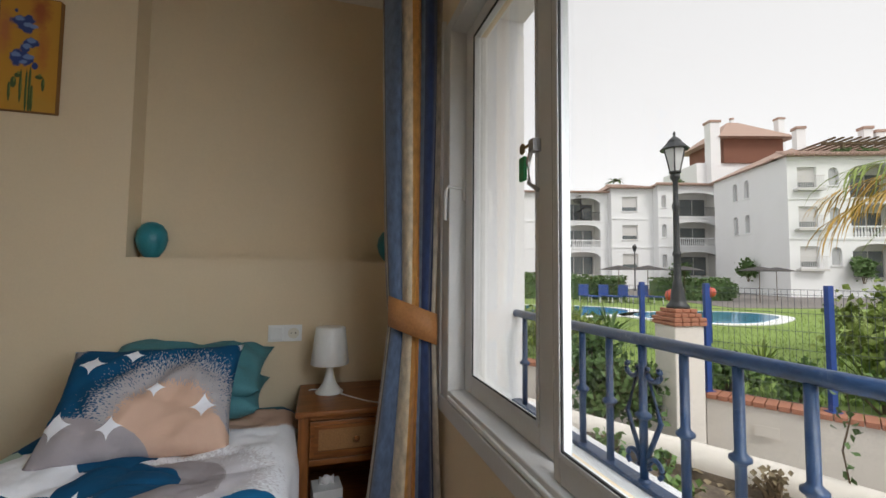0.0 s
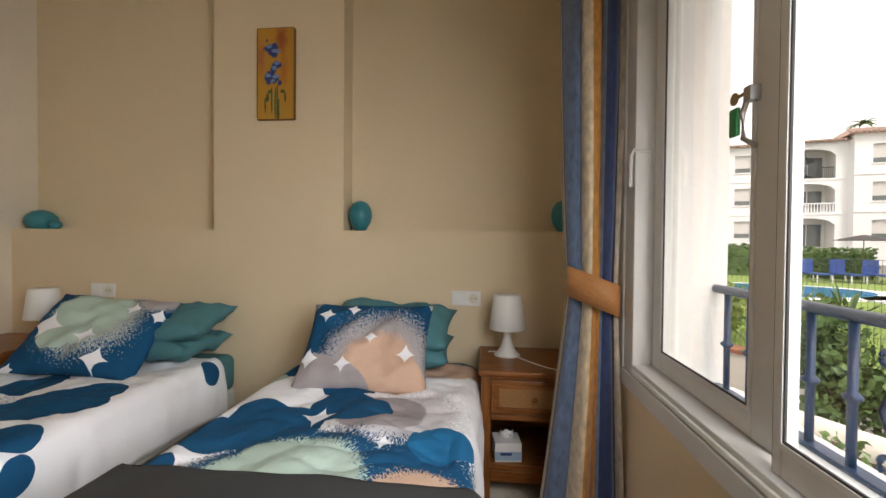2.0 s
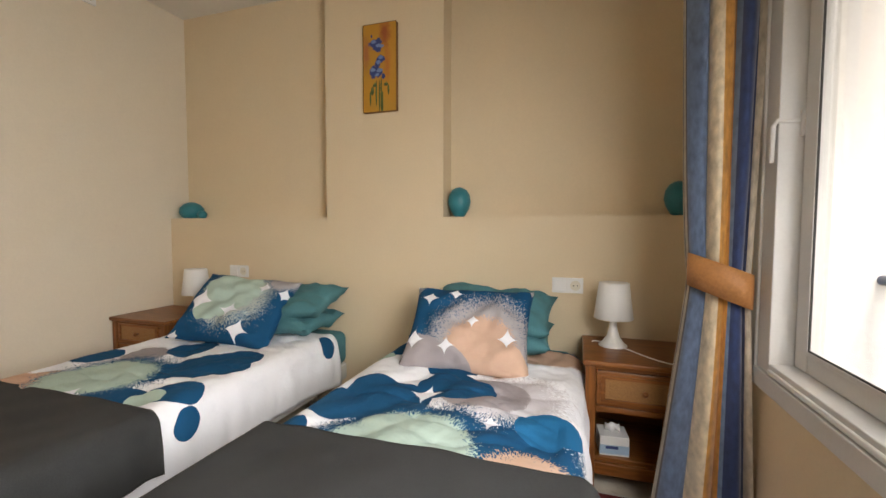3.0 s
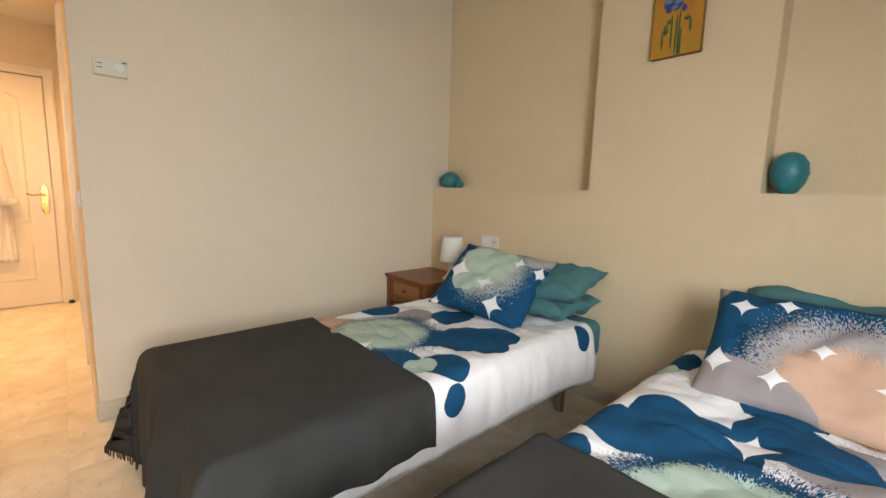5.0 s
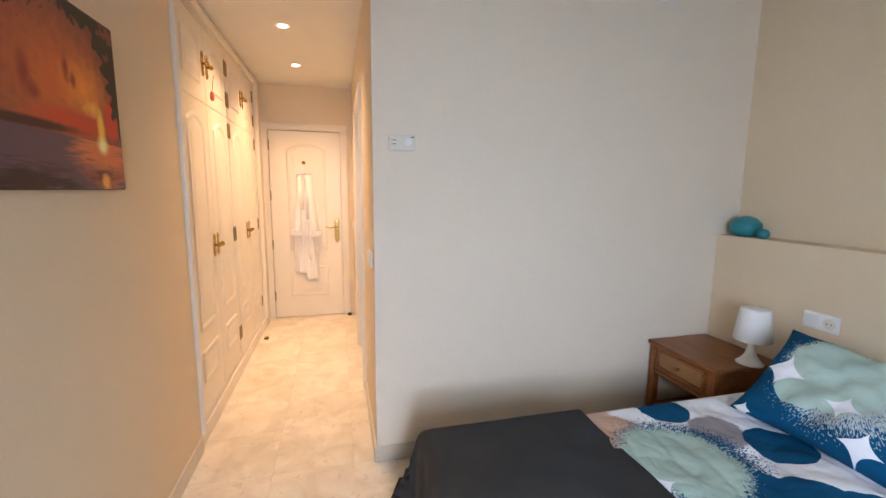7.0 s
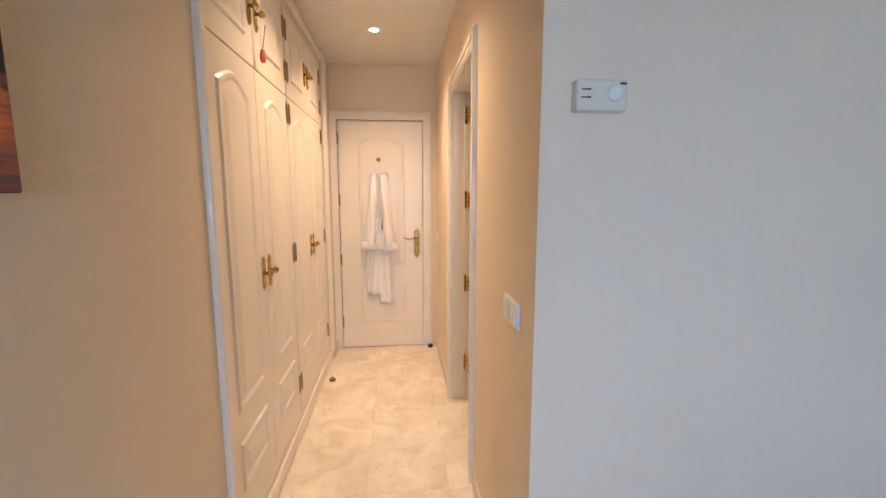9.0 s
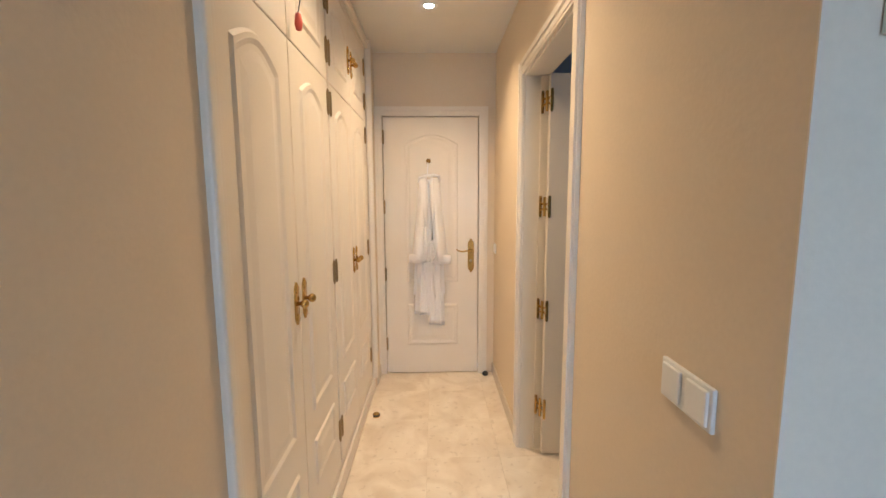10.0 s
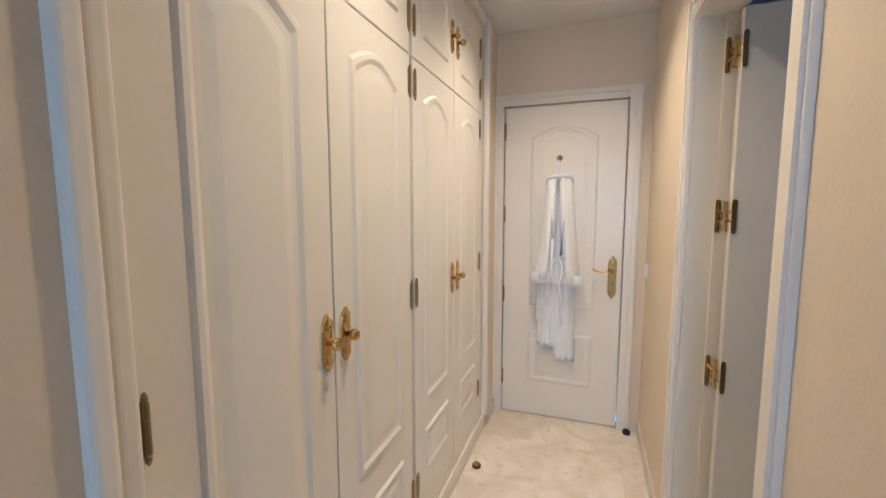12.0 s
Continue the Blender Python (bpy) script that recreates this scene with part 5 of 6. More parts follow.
bad = [v for v in bm.verts if (inv @ v.co).x < .345]
bmesh.ops.delete(bm, geom=bad, context="VERTS")
soil = tagged(part("ground_planter_soil", bm, SOIL, smooth=True), kind="structure")
soil.matrix_basis = inv
for k in range(26):
    r = random.Random(40 + k)
    w = inv @ Vector((.7 + k * .15 + r.uniform(-.1, .1), -.14 - r.uniform(0, .5), .15))
    if w.x < .5:
        continue
    dry = k % 3 == 0
    shrub(Matrix.Translation(w), (.11, .11, r.uniform(.08, .20)), 90 if not dry else 45, .035, LEAF_DEAD if dry else LEAF_MID, "small straggly planter plant, half dry" if dry else "small leafy planter plant in dry soil", 60 + k, "planter_plant", "plant", 6)
# litter of dead leaves
verts, faces = [], []
r = random.Random(12)
for k in range(900):
    w = Vector((r.uniform(.2, length), -.1 - r.uniform(0, .9), .19))
    if (inv @ w).x > .38:
        quad_leaf(verts, faces, w, Vector((r.uniform(-1, 1), r.uniform(-1, 1), r.uniform(-.1, .4))).normalized(), Vector((0, 0, 1)), r.uniform(.02, .05))
me = bpy.data.meshes.new("leaf_litter")
me.from_pydata(verts, [], faces)
me.materials.append(LEAF_DEAD)
lit = tagged(new("leaf_litter", me), "dead leaves scattered over the planter soil", "leaf litter", kind="stuff")
lit.matrix_basis = inv
# a thin twining stem
tw = thing("climbing_stem", SITE @ pose(1.63, 1.72, .05), "thin leafy stem rising beside the railing", "plant")
bm = bmesh.new()
tube(bm, [(0, 0, 0), (.01, 0, .2), (-.01, .01, .36), (.02, 0, .5), (.015, .01, .6)], [.005, .004, .004, .003, .002], 6)
part("stem", bm, STEM, tw)
verts, faces = [], []
r = random.Random(5)
for k in range(26):
    z = r.uniform(.12, .6)
    quad_leaf(verts, faces, Vector((0, 0, z)) + rnd_dir(r) * .03, rnd_dir(r), rnd_dir(r), .035)
me = bpy.data.meshes.new("foliage")
me.from_pydata(verts, [], faces)
me.materials.append(LEAF)
f = new("foliage", me)
f.parent = tw

# ---- lawn, fence wall and fence ----
F = [Vector(p) for p in ((-1.4, 9.0, 0), (.0, 8.0, 0), (1.0, 7.3, 0), (1.9, 6.6, 0), (2.78, 5.85, 0), (3.29, 5.23, 0), (4.11, 4.46, 0), (4.93, 3.69, 0), (5.75, 2.92, 0), (6.57, 2.15, 0), (9.0, -.2, 0))]
LAWN = -.42
bm = bmesh.new()
front = [bm.verts.new(SITE @ Vector((p.x, p.y, LAWN))) for p in F]
back = [bm.verts.new(SITE @ Vector(p)) for p in ((90, -5, LAWN), (120, 60, LAWN), (60, 200, LAWN), (-60, 200, LAWN), (-60, 40, LAWN))]
bm.faces.new(front + back)
lawn_ob = tagged(part("lawn", bm, GRASS), kind="structure")
verts, faces = [], []
r = random.Random(77)
for k in range(26000):
    y = 5 + 13 * r.random() ** 1.6
    x = r.uniform(.1, 1.15) * y + r.uniform(0, 1)
    if x + y * 1.06 < 9.0:
        continue
    p = SITE @ Vector((x, y, LAWN))
    d = Vector((r.uniform(-.5, .5), r.uniform(-.5, .5), 1)).normalized()
    s = Vector((r.uniform(-1, 1), r.uniform(-1, 1), 0)).normalized() * .006
    h = r.uniform(.03, .08)
    i = len(verts)
    verts += [p - s, p + s, p + d * h]
    faces.append((i, i + 1, i + 2))
me = bpy.data.meshes.new("grass_blades")
me.from_pydata(verts, [], faces)
me.materials.append(GRASS)
tagged(new("grass", me), "short green lawn grass", "grass", kind="stuff")

wall_bm = bmesh.new()
brick_spots = []
for a, b in zip(F, F[1:]):
    d = (b - a).normalized()
    nrm = Vector((d.y, -d.x, 0)) * -1
    nn = nrm * .13
    q = [wall_bm.verts.new(SITE @ (p + o + Vector((0, 0, z)))) for z in (-1.2, -.37) for p, o in ((a, -nn), (b, -nn), (b, nn), (a, nn))]
    for f4 in ((0, 1, 5, 4), (1, 2, 6, 5), (2, 3, 7, 6), (3, 0, 4, 7), (4, 5, 6, 7)):
        wall_bm.faces.new([q[i] for i in f4])
    L2 = (b - a).length
    c = max(1, int(L2 / .105))
    for i in range(c):
        brick_spots.append((a.lerp(b, (i + .5) / c), math.degrees(math.atan2(d.y, d.x)), L2 / c))
fence_wall = tagged(part("wall_fence_base", wall_bm, RENDER_CREAM), kind="structure")
brick_me = mesh_of(cuboid(-.0508, .0508, -.16, .16, -.37, -.315, w=.003, seg=1), "coping_brick", BRICK)
for p, a, w in brick_spots:
    b = new("coping_brick", brick_me)
    b.parent = fence_wall
    b.matrix_basis = SITE @ Matrix.Translation(p) @ pose(0, 0, 0, 0, 0, a)
bm = cuboid(-.11, .11, -.004, .004, -.06, .06, w=.002)
part("cover_plate", bm, RENDER_CREAM, fence_wall, at=SITE @ pose(3.60, 4.72, -.62, 0, 0, -43))

fence = thing("pool_fence", pose(0, 0, 0), "blue-posted welded wire pool fence", "fence")
for i, p in enumerate(F[:-1]):
    part("post", cuboid(p.x - .03, p.x + .03, p.y - .03, p.y + .03, -.315, 1.01, w=.004), BLUE_BRIGHT, fence, at=SITE)
    part("base_plate", cuboid(p.x - .06, p.x + .06, p.y - .05, p.y + .05, -.315, -.305, w=.002), BLUE_BRIGHT, fence, at=SITE)
    a, b = p, F[i + 1]
    wb = bmesh.new()
    L2 = (b - a).length
    c = int(L2 / .055)
    near = 2 <= i <= 8
    for k in range(1, c if near else 1):
        q = a.lerp(b, k / c)
        tube(wb, [(q.x, q.y, -.28), (q.x, q.y, .96)], .0024, 4)
    for z in (-.28, -.10, .10, .30, .50, .70, .90, .96):
        tube(wb, [(a.x, a.y, z), (b.x, b.y, z)], .0026, 4)
    part("mesh_panel", wb, WIRE, fence, "thin welded wire panel", at=SITE)

# brick-capped pier with its lamp
pier = thing("gate_pier", SITE @ pose(2.75, 4.9, 0, 0, 0, 8), "cream rendered pier with a stepped brick cap", "pier")
part("shaft", cuboid(-.18, .18, -.18, .18, -1.06, .535, w=.012), RENDER_CREAM, pier)
for j, (hw, z) in enumerate(((.205, .535), (.205, .583), (.170, .631), (.140, .679))):
    c = 4 if hw > .16 else 3
    for k in range(c):
        w = 2 * hw / c
        for sy in (0, 1):
            part("brick", cuboid(-hw + k * w + .004, -hw + (k + 1) * w - .004, -hw if sy == 0 else .002, -.002 if sy == 0 else hw, z + .003, z + .045, w=.005, seg=1), BRICK, pier)
lamp_post = thing("street_lamp", SITE @ pose(2.75, 4.9, .724) @ Matrix.Diagonal((.95, .95, 1, 1)), "black cast-iron garden lamp post with glass lantern", "street lamp")
bm = bmesh.new()
lathe(bm, [(.13, 0), (.13, .03), (.10, .06), (.085, .10), (.075, .20), (.055, .26), (.06, .29), (.045, .31), (.040, .60), (.050, .62), (.050, .65), (.038, .67), (.034, 1.15), (.044, 1.18), (.044, 1.22), (.030, 1.25), (.030, 1.50), (.055, 1.53), (.06, 1.56), (.035, 1.60)], 20)
part("post", bm, CAST, lamp_post, smooth=True)
FROST = material("lantern_glass", (.70, .72, .72), .15, vary=.05)
for k in range(6):
    a = radians(60 * k)
    gb = bmesh.new()
    a2 = radians(60 * (k + 1))
    r0, r1, z0, z1 = .062, .128, 1.61, 1.88
    vs = [gb.verts.new(v) for v in ((r0 * math.cos(a), r0 * math.sin(a), z0), (r0 * math.cos(a2), r0 * math.sin(a2), z0), (r1 * math.cos(a2), r1 * math.sin(a2), z1), (r1 * math.cos(a), r1 * math.sin(a), z1))]
    gb.faces.new(vs)
    pn = part("pane", gb, FROST, lamp_post, "pale lantern glass")
    pn.modifiers.new("thick", "SOLIDIFY").thickness = .004
    bb = bmesh.new()
    tube(bb, [(r0 * math.cos(a), r0 * math.sin(a), z0), (r1 * math.cos(a), r1 * math.sin(a), z1)], .008, 6)
    part("glazing_bar", bb, CAST, lamp_post)
bm = bmesh.new()
lathe(bm, [(.06, 1.59), (.07, 1.60), (.07, 1.615), (.05, 1.62)], 12)
part("gallery", bm, CAST, lamp_post)
bm = bmesh.new()
lathe(bm, [(.165, 1.875), (.17, 1.885), (.15, 1.90), (.10, 1.955), (.085, 1.96), (.08, 1.985), (.045, 2.02), (.02, 2.035), (.012, 2.06), (.018, 2.075), (.004, 2.105)], 12)
part("roof", bm, CAST, lamp_post)

# ---- garden ----
shrub(SITE @ pose(1.95, 5.35, -.95), (.55, .45, 1.35), 2600, .085, LEAF, "tall leafy shrub against the pool fence", 21, stems=16)
shrub(SITE @ pose(2.35, 5.15, -.95), (.40, .35, 1.15), 1500, .08, LEAF, "dense green shrub beside the brick-capped pier", 22, stems=12)
for k, (x, y, s, m) in enumerate(((3.75, 5.6, .46, 0), (4.3, 5.15, .42, 0), (4.9, 4.7, .42, 0), (5.9, 5.3, .8, 1), (6.6, 5.9, .95, 1), (6.3, 3.9, .6, 0), (1.5, 8.2, .7, 1), (2.6, 8.0, .55, 1), (3.0, 10.5, .6, 0), (.9, 8.6, .8, 0))):
    shrub(SITE @ pose(x, y, LAWN), (s, s, s * (1.1 if m == 0 else 1.5)), int(1000 + 900 * s), .075 + .03 * m, LEAF_PALE if m else LEAF_MID, "yellow-green garden shrub on the lawn" if m else "low green shrub behind the fence", 100 + k)


def blade_plant(at, n, length, width, mat, label, seed, name, category, droop=.9, up=.6, parts="leaf"):
    """Long arching leaves from one crown."""
    r = random.Random(seed)
    ob = thing(name, at, label, category)
    for k in range(n):
        a = 6.283 * k / n + r.uniform(-.3, .3)
        e = up + r.uniform(-.35, .35)
        ln = length * r.uniform(.7, 1.1)
        bm = bmesh.new()
        rows = []
        for i in range(9):
            f = i / 8
            out = ln * f * math.cos(e) * (1 - .15 * f)
            z = ln * (f * math.sin(e) - droop * f * f * .5)
            w = width * math.sin(math.pi * min(.97, .12 + f * .85)) * .5
            c = Vector((math.cos(a) * out, math.sin(a) * out, z))
            s = Vector((-math.sin(a), math.cos(a), 0)) * w
            rows.append([c - s + Vector((0, 0, w * .35)), c, c + s + Vector((0, 0, w * .35))])
        cloth_loft(bm, rows, 3)
        part(parts, bm, mat, ob, smooth=True)
    return ob


blade_plant(SITE @ pose(6.0, 5.35, -.35), 11, 1.2, .36, LEAF_MID, "broad-leaved banana plant beyond the fence", 3, "banana_plant", "plant", .8, 1.0)
blade_plant(SITE @ pose(2.9, 9.2, LAWN), 26, 1.6, .07, LEAF_PALE, "spiky arching grass clump near the pool", 4, "grass_clump", "plant", .7, 1.1)
blade_plant(SITE @ pose(3.9, 9.8, LAWN), 22, 1.3, .07, LEAF, "spiky green clump near the pool", 6, "grass_clump", "plant", .7, 1.1)

for k, (x, y, n, ln) in enumerate(((5.7, 5.6, 44, 1.75), (6.5, 6.1, 40, 1.9), (6.9, 5.2, 40, 1.7), (5.0, 6.6, 26, 1.0))):
    blade_plant(SITE @ pose(x, y, LAWN), n, ln, .035, LEAF_PALE, "tall feathery yellow-green grass beyond the fence", 50 + k, "tall_grass", "plant", .8, 1.2)
# palm whose dry fronds hang in from the side
palm = thing("palm_tree", SITE @ pose(8.1, 6.2, LAWN), "palm with yellow drying feathery fronds", "palm")
bm = bmesh.new()
tube(bm, [(0, 0, 0), (.02, 0, 1.0), (.0, .02, 2.2), (.03, 0, 3.2)], [.20, .17, .15, .16], 14)
part("trunk", bm, STEM, palm)
r = random.Random(31)
for k in range(17):
    a = 6.283 * k / 17 + r.uniform(-.15, .15)
    e = r.uniform(-.30, .55)
    dry = k % 4 != 0
    bm = bmesh.new()
    stem = []
    for i in range(12):
        f = i / 11
        stem.append(Vector((math.cos(a) * 1.7 * f * math.cos(e * .6), math.sin(a) * 1.7 * f * math.cos(e * .6), 3.2 + 1.5 * (f * math.sin(e) - .45 * f * f))))
    tube(bm, stem, [.018 - .0013 * i for i in range(12)], 5)
    for j in range(34):
        f = .22 + .78 * j / 33
        q = f * 11
        i = min(10, int(q))
        base = stem[i].lerp(stem[i + 1], q - i)
        out = (stem[i + 1] - stem[i]).normalized()
        side = out.cross(Vector((0, 0, 1))).normalized() * (1 if j % 2 else -1)
        d = (out * r.uniform(.5, .9) + side * r.uniform(.5, .9)).normalized()
        ln = r.uniform(.55, .85) * (1 - .35 * abs(f - .6))
        wd = d.cross(Vector((0, 0, 1))).normalized() * r.uniform(.011, .018)
        fall = r.uniform(.25, .75)
        p1 = base + d * ln * .45 + Vector((0, 0, -.10 * fall))
        p2 = base + d * ln * .80 + Vector((0, 0, -.45 * fall))
        p3 = base + d * ln * .95 + Vector((0, 0, -.85 * fall))
        v = [bm.verts.new(p) for p in (base - wd * .4, base + wd * .4, p1 + wd, p1 - wd, p2 + wd * .7, p2 - wd * .7, p3)]
        for face in ((0, 1, 2, 3), (3, 2, 4, 5), (5, 4, 6)):
            bm.faces.new([v[n] for n in face])
    part("frond", bm, LEAF_DRY if dry else LEAF_PALE, palm)

# pool with its pale surround
def pool(cx, cy, rx, ry, seed):
    ob = []
    for name, grow, z, mat in (("pool_surround", 1.22, LAWN + .03, RENDER_WHITE), ("water_pool", 1.0, LAWN + .045, WATER)):
        bm = bmesh.new()
        ring = []
        for k in range(48):
            a = 6.283 * k / 48
            q = 1 + .16 * math.sin(a * 2 + seed) + .08 * math.sin(a * 3)
            g = q + (grow - 1)
            ring.append(bm.verts.new((cx + rx * g * math.cos(a), cy + ry * g * math.sin(a), z)))
        bm.faces.new(ring)
        ex = bmesh.ops.extrude_face_region(bm, geom=list(bm.faces))
        for v in ex["geom"]:
            if isinstance(v, bmesh.types.BMVert):
                v.co.z -= .05
        tagged(part(name, bm, mat, at=SITE), kind="structure")


pool(9.6, 15.2, 2.4, 2.0, .5)
pool(4.0, 17.5, 3.2, 2.6, 2.0)
slabs("pavement_terrace", PAVING, (-60, 90, 27, 60, LAWN - .2, LAWN + .02), (13.5, 90, 19.5, 27, LAWN - .2, LAWN + .02)).matrix_basis = SITE


def hedge(x0, x1, y, h, w, seed, label="clipped green hedge by the pool terrace"):
    r = random.Random(seed)
    ob = thing("hedge", SITE @ pose(0, 0, LAWN), label, "hedge")
    bm = bmesh.new()
    box(bm, x0 + .1, x1 - .1, y - w / 2 + .1, y + w / 2 - .1, .0, h - .12)
    part("core", bm, LEAF, ob)
    verts, faces = [], []
    for k in range(int((x1 - x0) * 260)):
        p = Vector((r.uniform(x0, x1), y + r.uniform(-w / 2, w / 2), r.uniform(.05, h)))
        if r.random() < .5:
            p.y = y - w / 2 + r.uniform(-.05, .08)
        else:
            p.z = h - r.uniform(-.06, .1)
        quad_leaf(verts, faces, p, rnd_dir(r), rnd_dir(r), r.uniform(.1, .2))
    me = bpy.data.meshes.new("foliage")
    me.from_pydata(verts, [], faces)
    me.materials.append(LEAF)
    f = new("foliage", me)
    f.parent = ob
    f["kind"] = "stuff"


hedge(7.6, 11.0, 25.5, 1.35, 1.2, 1)
hedge(12.5, 17.0, 25.0, 1.25, 1.2, 2)
hedge(1.0, 6.8, 26, 1.5, 1.2, 3)
hedge(17.5, 19.5, 28.0, .9, 1.0, 4)
for k, (x, y) in enumerate(((9.9, 23.5), (11.3, 23), (3.2, 22), (13.9, 24.0), (17.6, 23.2), (20.0, 25.0))):
    ch = thing("pool_parasol", SITE @ pose(x, y, LAWN), "dark folded-flat pool parasol on a thin pole", "parasol")
    bm = bmesh.new()
    lathe(bm, [(.02, 0), (.02, 2.0)], 8)
    part("pole", bm, STEM, ch)
    bm = bmesh.new()
    lathe(bm, [(1.0, 1.78), (.98, 1.80), (.4, 1.95), (.03, 2.03)], 12)
    part("canopy", bm, DARK_CANVAS, ch)
for k in range(4):
    lg = thing("sun_lounger", SITE @ pose(7.9 + 1.1 * k, 22.8, LAWN, 0, 0, 12), "blue pool lounger on the terrace", "lounger", "pool loungers")
    part("seat", cuboid(-.3, .3, -.9, .4, .32, .38, w=.01), BLUE_BRIGHT, lg)
    part("backrest", cuboid(-.3, .3, .4, .46, .34, .95, w=.01), BLUE_BRIGHT, lg)
    for sx in (-.27, .27):
        for sy in (-.8, .35):
            part("leg", cuboid(sx - .02, sx + .02, sy - .02, sy + .02, 0, .32, w=0), WHITE_PLASTIC, lg)
for x, y in ((4.35, 7.9), (6.05, 9.5)):
    bm = bmesh.new()
    lathe(bm, [(.03, -.02), (.12, .02), (.15, .10), (.12, .18), (.04, .22)], 16)
    bl = tagged(part("life_ring", bm, RUST_RED, at=SITE @ pose(x, y, .62), smooth=True), "orange-red lifebuoy on a post by the pool", "lifebuoy")
    part("post", cuboid(-.03, .03, -.03, .03, LAWN - .62, .0, w=0), BLUE_BRIGHT, bl)


# ---- white apartment blocks ----
def arch_wall(bm, x0, x1, z0, z1, y0, y1, arch):
    """The two corner pieces over an opening that ends in a flat arch."""
    n = 10
    top = []
    for k in range(n + 1):
        f = k / n * 2 - 1
        top.append((x0 + (x1 - x0) * k / n, z1 - arch * (1 - math.sqrt(max(0, 1 - f * f)))))
    for (xa, za), (xb, zb) in zip(top, top[1:]):
        vs = [bm.verts.new(v) for v in ((xa, y0, za), (xb, y0, zb), (xb, y0, z1 + .001), (xa, y0, z1 + .001), (xa, y1, za), (xb, y1, zb), (xb, y1, z1 + .001), (xa, y1, z1 + .001))]
        for q in ((0, 1, 2, 3), (4, 7, 6, 5), (0, 4, 5, 1), (2, 6, 7, 3)):
            bm.faces.new([vs[i] for i in q])


def block_of_flats(name, at, width, base, floors, bays, depth, label, roof_h=1.2, storey=2.85, side=()):
    """A house front with its bays. bays: (x0, x1, kind for each floor): 'a' loggia, 'w' shuttered window, 'n' narrow arched window.
    side: where narrow arched windows start along the end wall, on the upper floors."""
    h = thing(name, at, label, "building")
    top = base + storey * floors + .15
    wb = bmesh.new()
    edges = [0.0]
    for x0, x1, kinds in bays:
        box(wb, edges[-1], x0, 0, .3, base - 1.5, top)
        edges.append(x1)
        z = base - 1.5
        for f, kd in enumerate(kinds):
            fl = base + storey * f
            if kd == "a":
                lo, hi, arch = fl + .05, fl + 2.45, .55
            elif kd == "w":
                lo, hi, arch = fl + .75, fl + 2.25, 0
            elif kd == "n":
                lo, hi, arch = fl + .9, fl + 2.2, (x1 - x0) / 2
            else:
                continue
            box(wb, x0, x1, 0, .3, z, lo)
            if arch:
                arch_wall(wb, x0, x1, lo, hi, 0, .3, arch)
            z = hi
            w = thing("window", Matrix(), "", "")
            w.parent = h
            if kd == "a":
                rec = bmesh.new()
                box(rec, x0, x1, 1.75, 1.85, lo - .1, hi + .2)
                box(rec, x0 - .1, x0, .3, 1.75, lo - .1, hi + .2)
                box(rec, x1, x1 + .1, .3, 1.75, lo - .1, hi + .2)
                box(rec, x0, x1, .3, 1.75, hi + .12, hi + .2)
                box(rec, x0, x1, .0, 1.75, lo - .12, lo)
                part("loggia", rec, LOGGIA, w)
                part("pane", cuboid(x0 + .25, x1 - .25, 1.70, 1.745, lo + .05, hi - .45, w=0), PANE_DARK, w)
                mull = bmesh.new()
                for q in range(4):
                    xm = x0 + .25 + (x1 - x0 - .5) * q / 3
                    box(mull, xm - .03, xm + .03, 1.66, 1.70, lo + .05, hi - .45)
                part("frame", mull, SHUTTER, w)
                rb = bmesh.new()
                cnt = int((x1 - x0) / .20)
                if f == 1:
                    for q in range(cnt):
                        xm = x0 + (x1 - x0) * (q + .5) / cnt
                        lathe(rb, [(.05, lo), (.05, lo + .08), (.07, lo + .25), (.035, lo + .5), (.05, lo + .72)], 6, (xm, .08, 0))
                    box(rb, x0, x1, .0, .17, lo + .72, lo + .82)
                    box(rb, x0, x1, -.05, .2, lo - .02, lo + .05)
                    part("balustrade", rb, RENDER_WHITE, w, "white turned balustrade")
                elif f > 1 or name == "garden_house":
                    for q in range(int((x1 - x0) / .13)):
                        xm = x0 + .13 * (q + .5)
                        box(rb, xm - .012, xm + .012, .09, .11, lo, lo + .85)
                    box(rb, x0, x1, .08, .12, lo + .85, lo + .90)
                    part("balustrade", rb, CAST, w, "dark iron balcony rail")
            else:
                part("frame", cuboid(x0, x1, .20, .26, lo, hi, w=0), SHUTTER, w, "pale roller shutter, nearly down")
                part("pane", cuboid(x0 + .06, x1 - .06, .185, .2, lo + .06, lo + (.42 if kd == "w" else 1.2), w=0), PANE_DARK if kd == "w" else PANE_PALE, w)
                if side and kd == "w":
                    rb = bmesh.new()
                    for q in range(int((x1 - x0 + .5) / .12)):
                        box(rb, x0 - .25 + .12 * q - .012, x0 - .25 + .12 * q + .012, -.42, -.40, lo - .1, lo + .75)
                    box(rb, x0 - .25, x1 + .25, -.43, -.39, lo + .75, lo + .80)
                    box(rb, x0 - .3, x1 + .3, -.45, .0, lo - .25, lo - .1)
                    part("balustrade", rb, SHUTTER, w, "pale balcony rail")
                part("sill", cuboid(x0 - .08, x1 + .08, -.08, .1, lo - .08, lo - .001, w=0), RENDER_WHITE, w)
        box(wb, x0, x1, 0, .3, z, top)
    box(wb, edges[-1], width, 0, .3, base - 1.5, top)
    y = .3
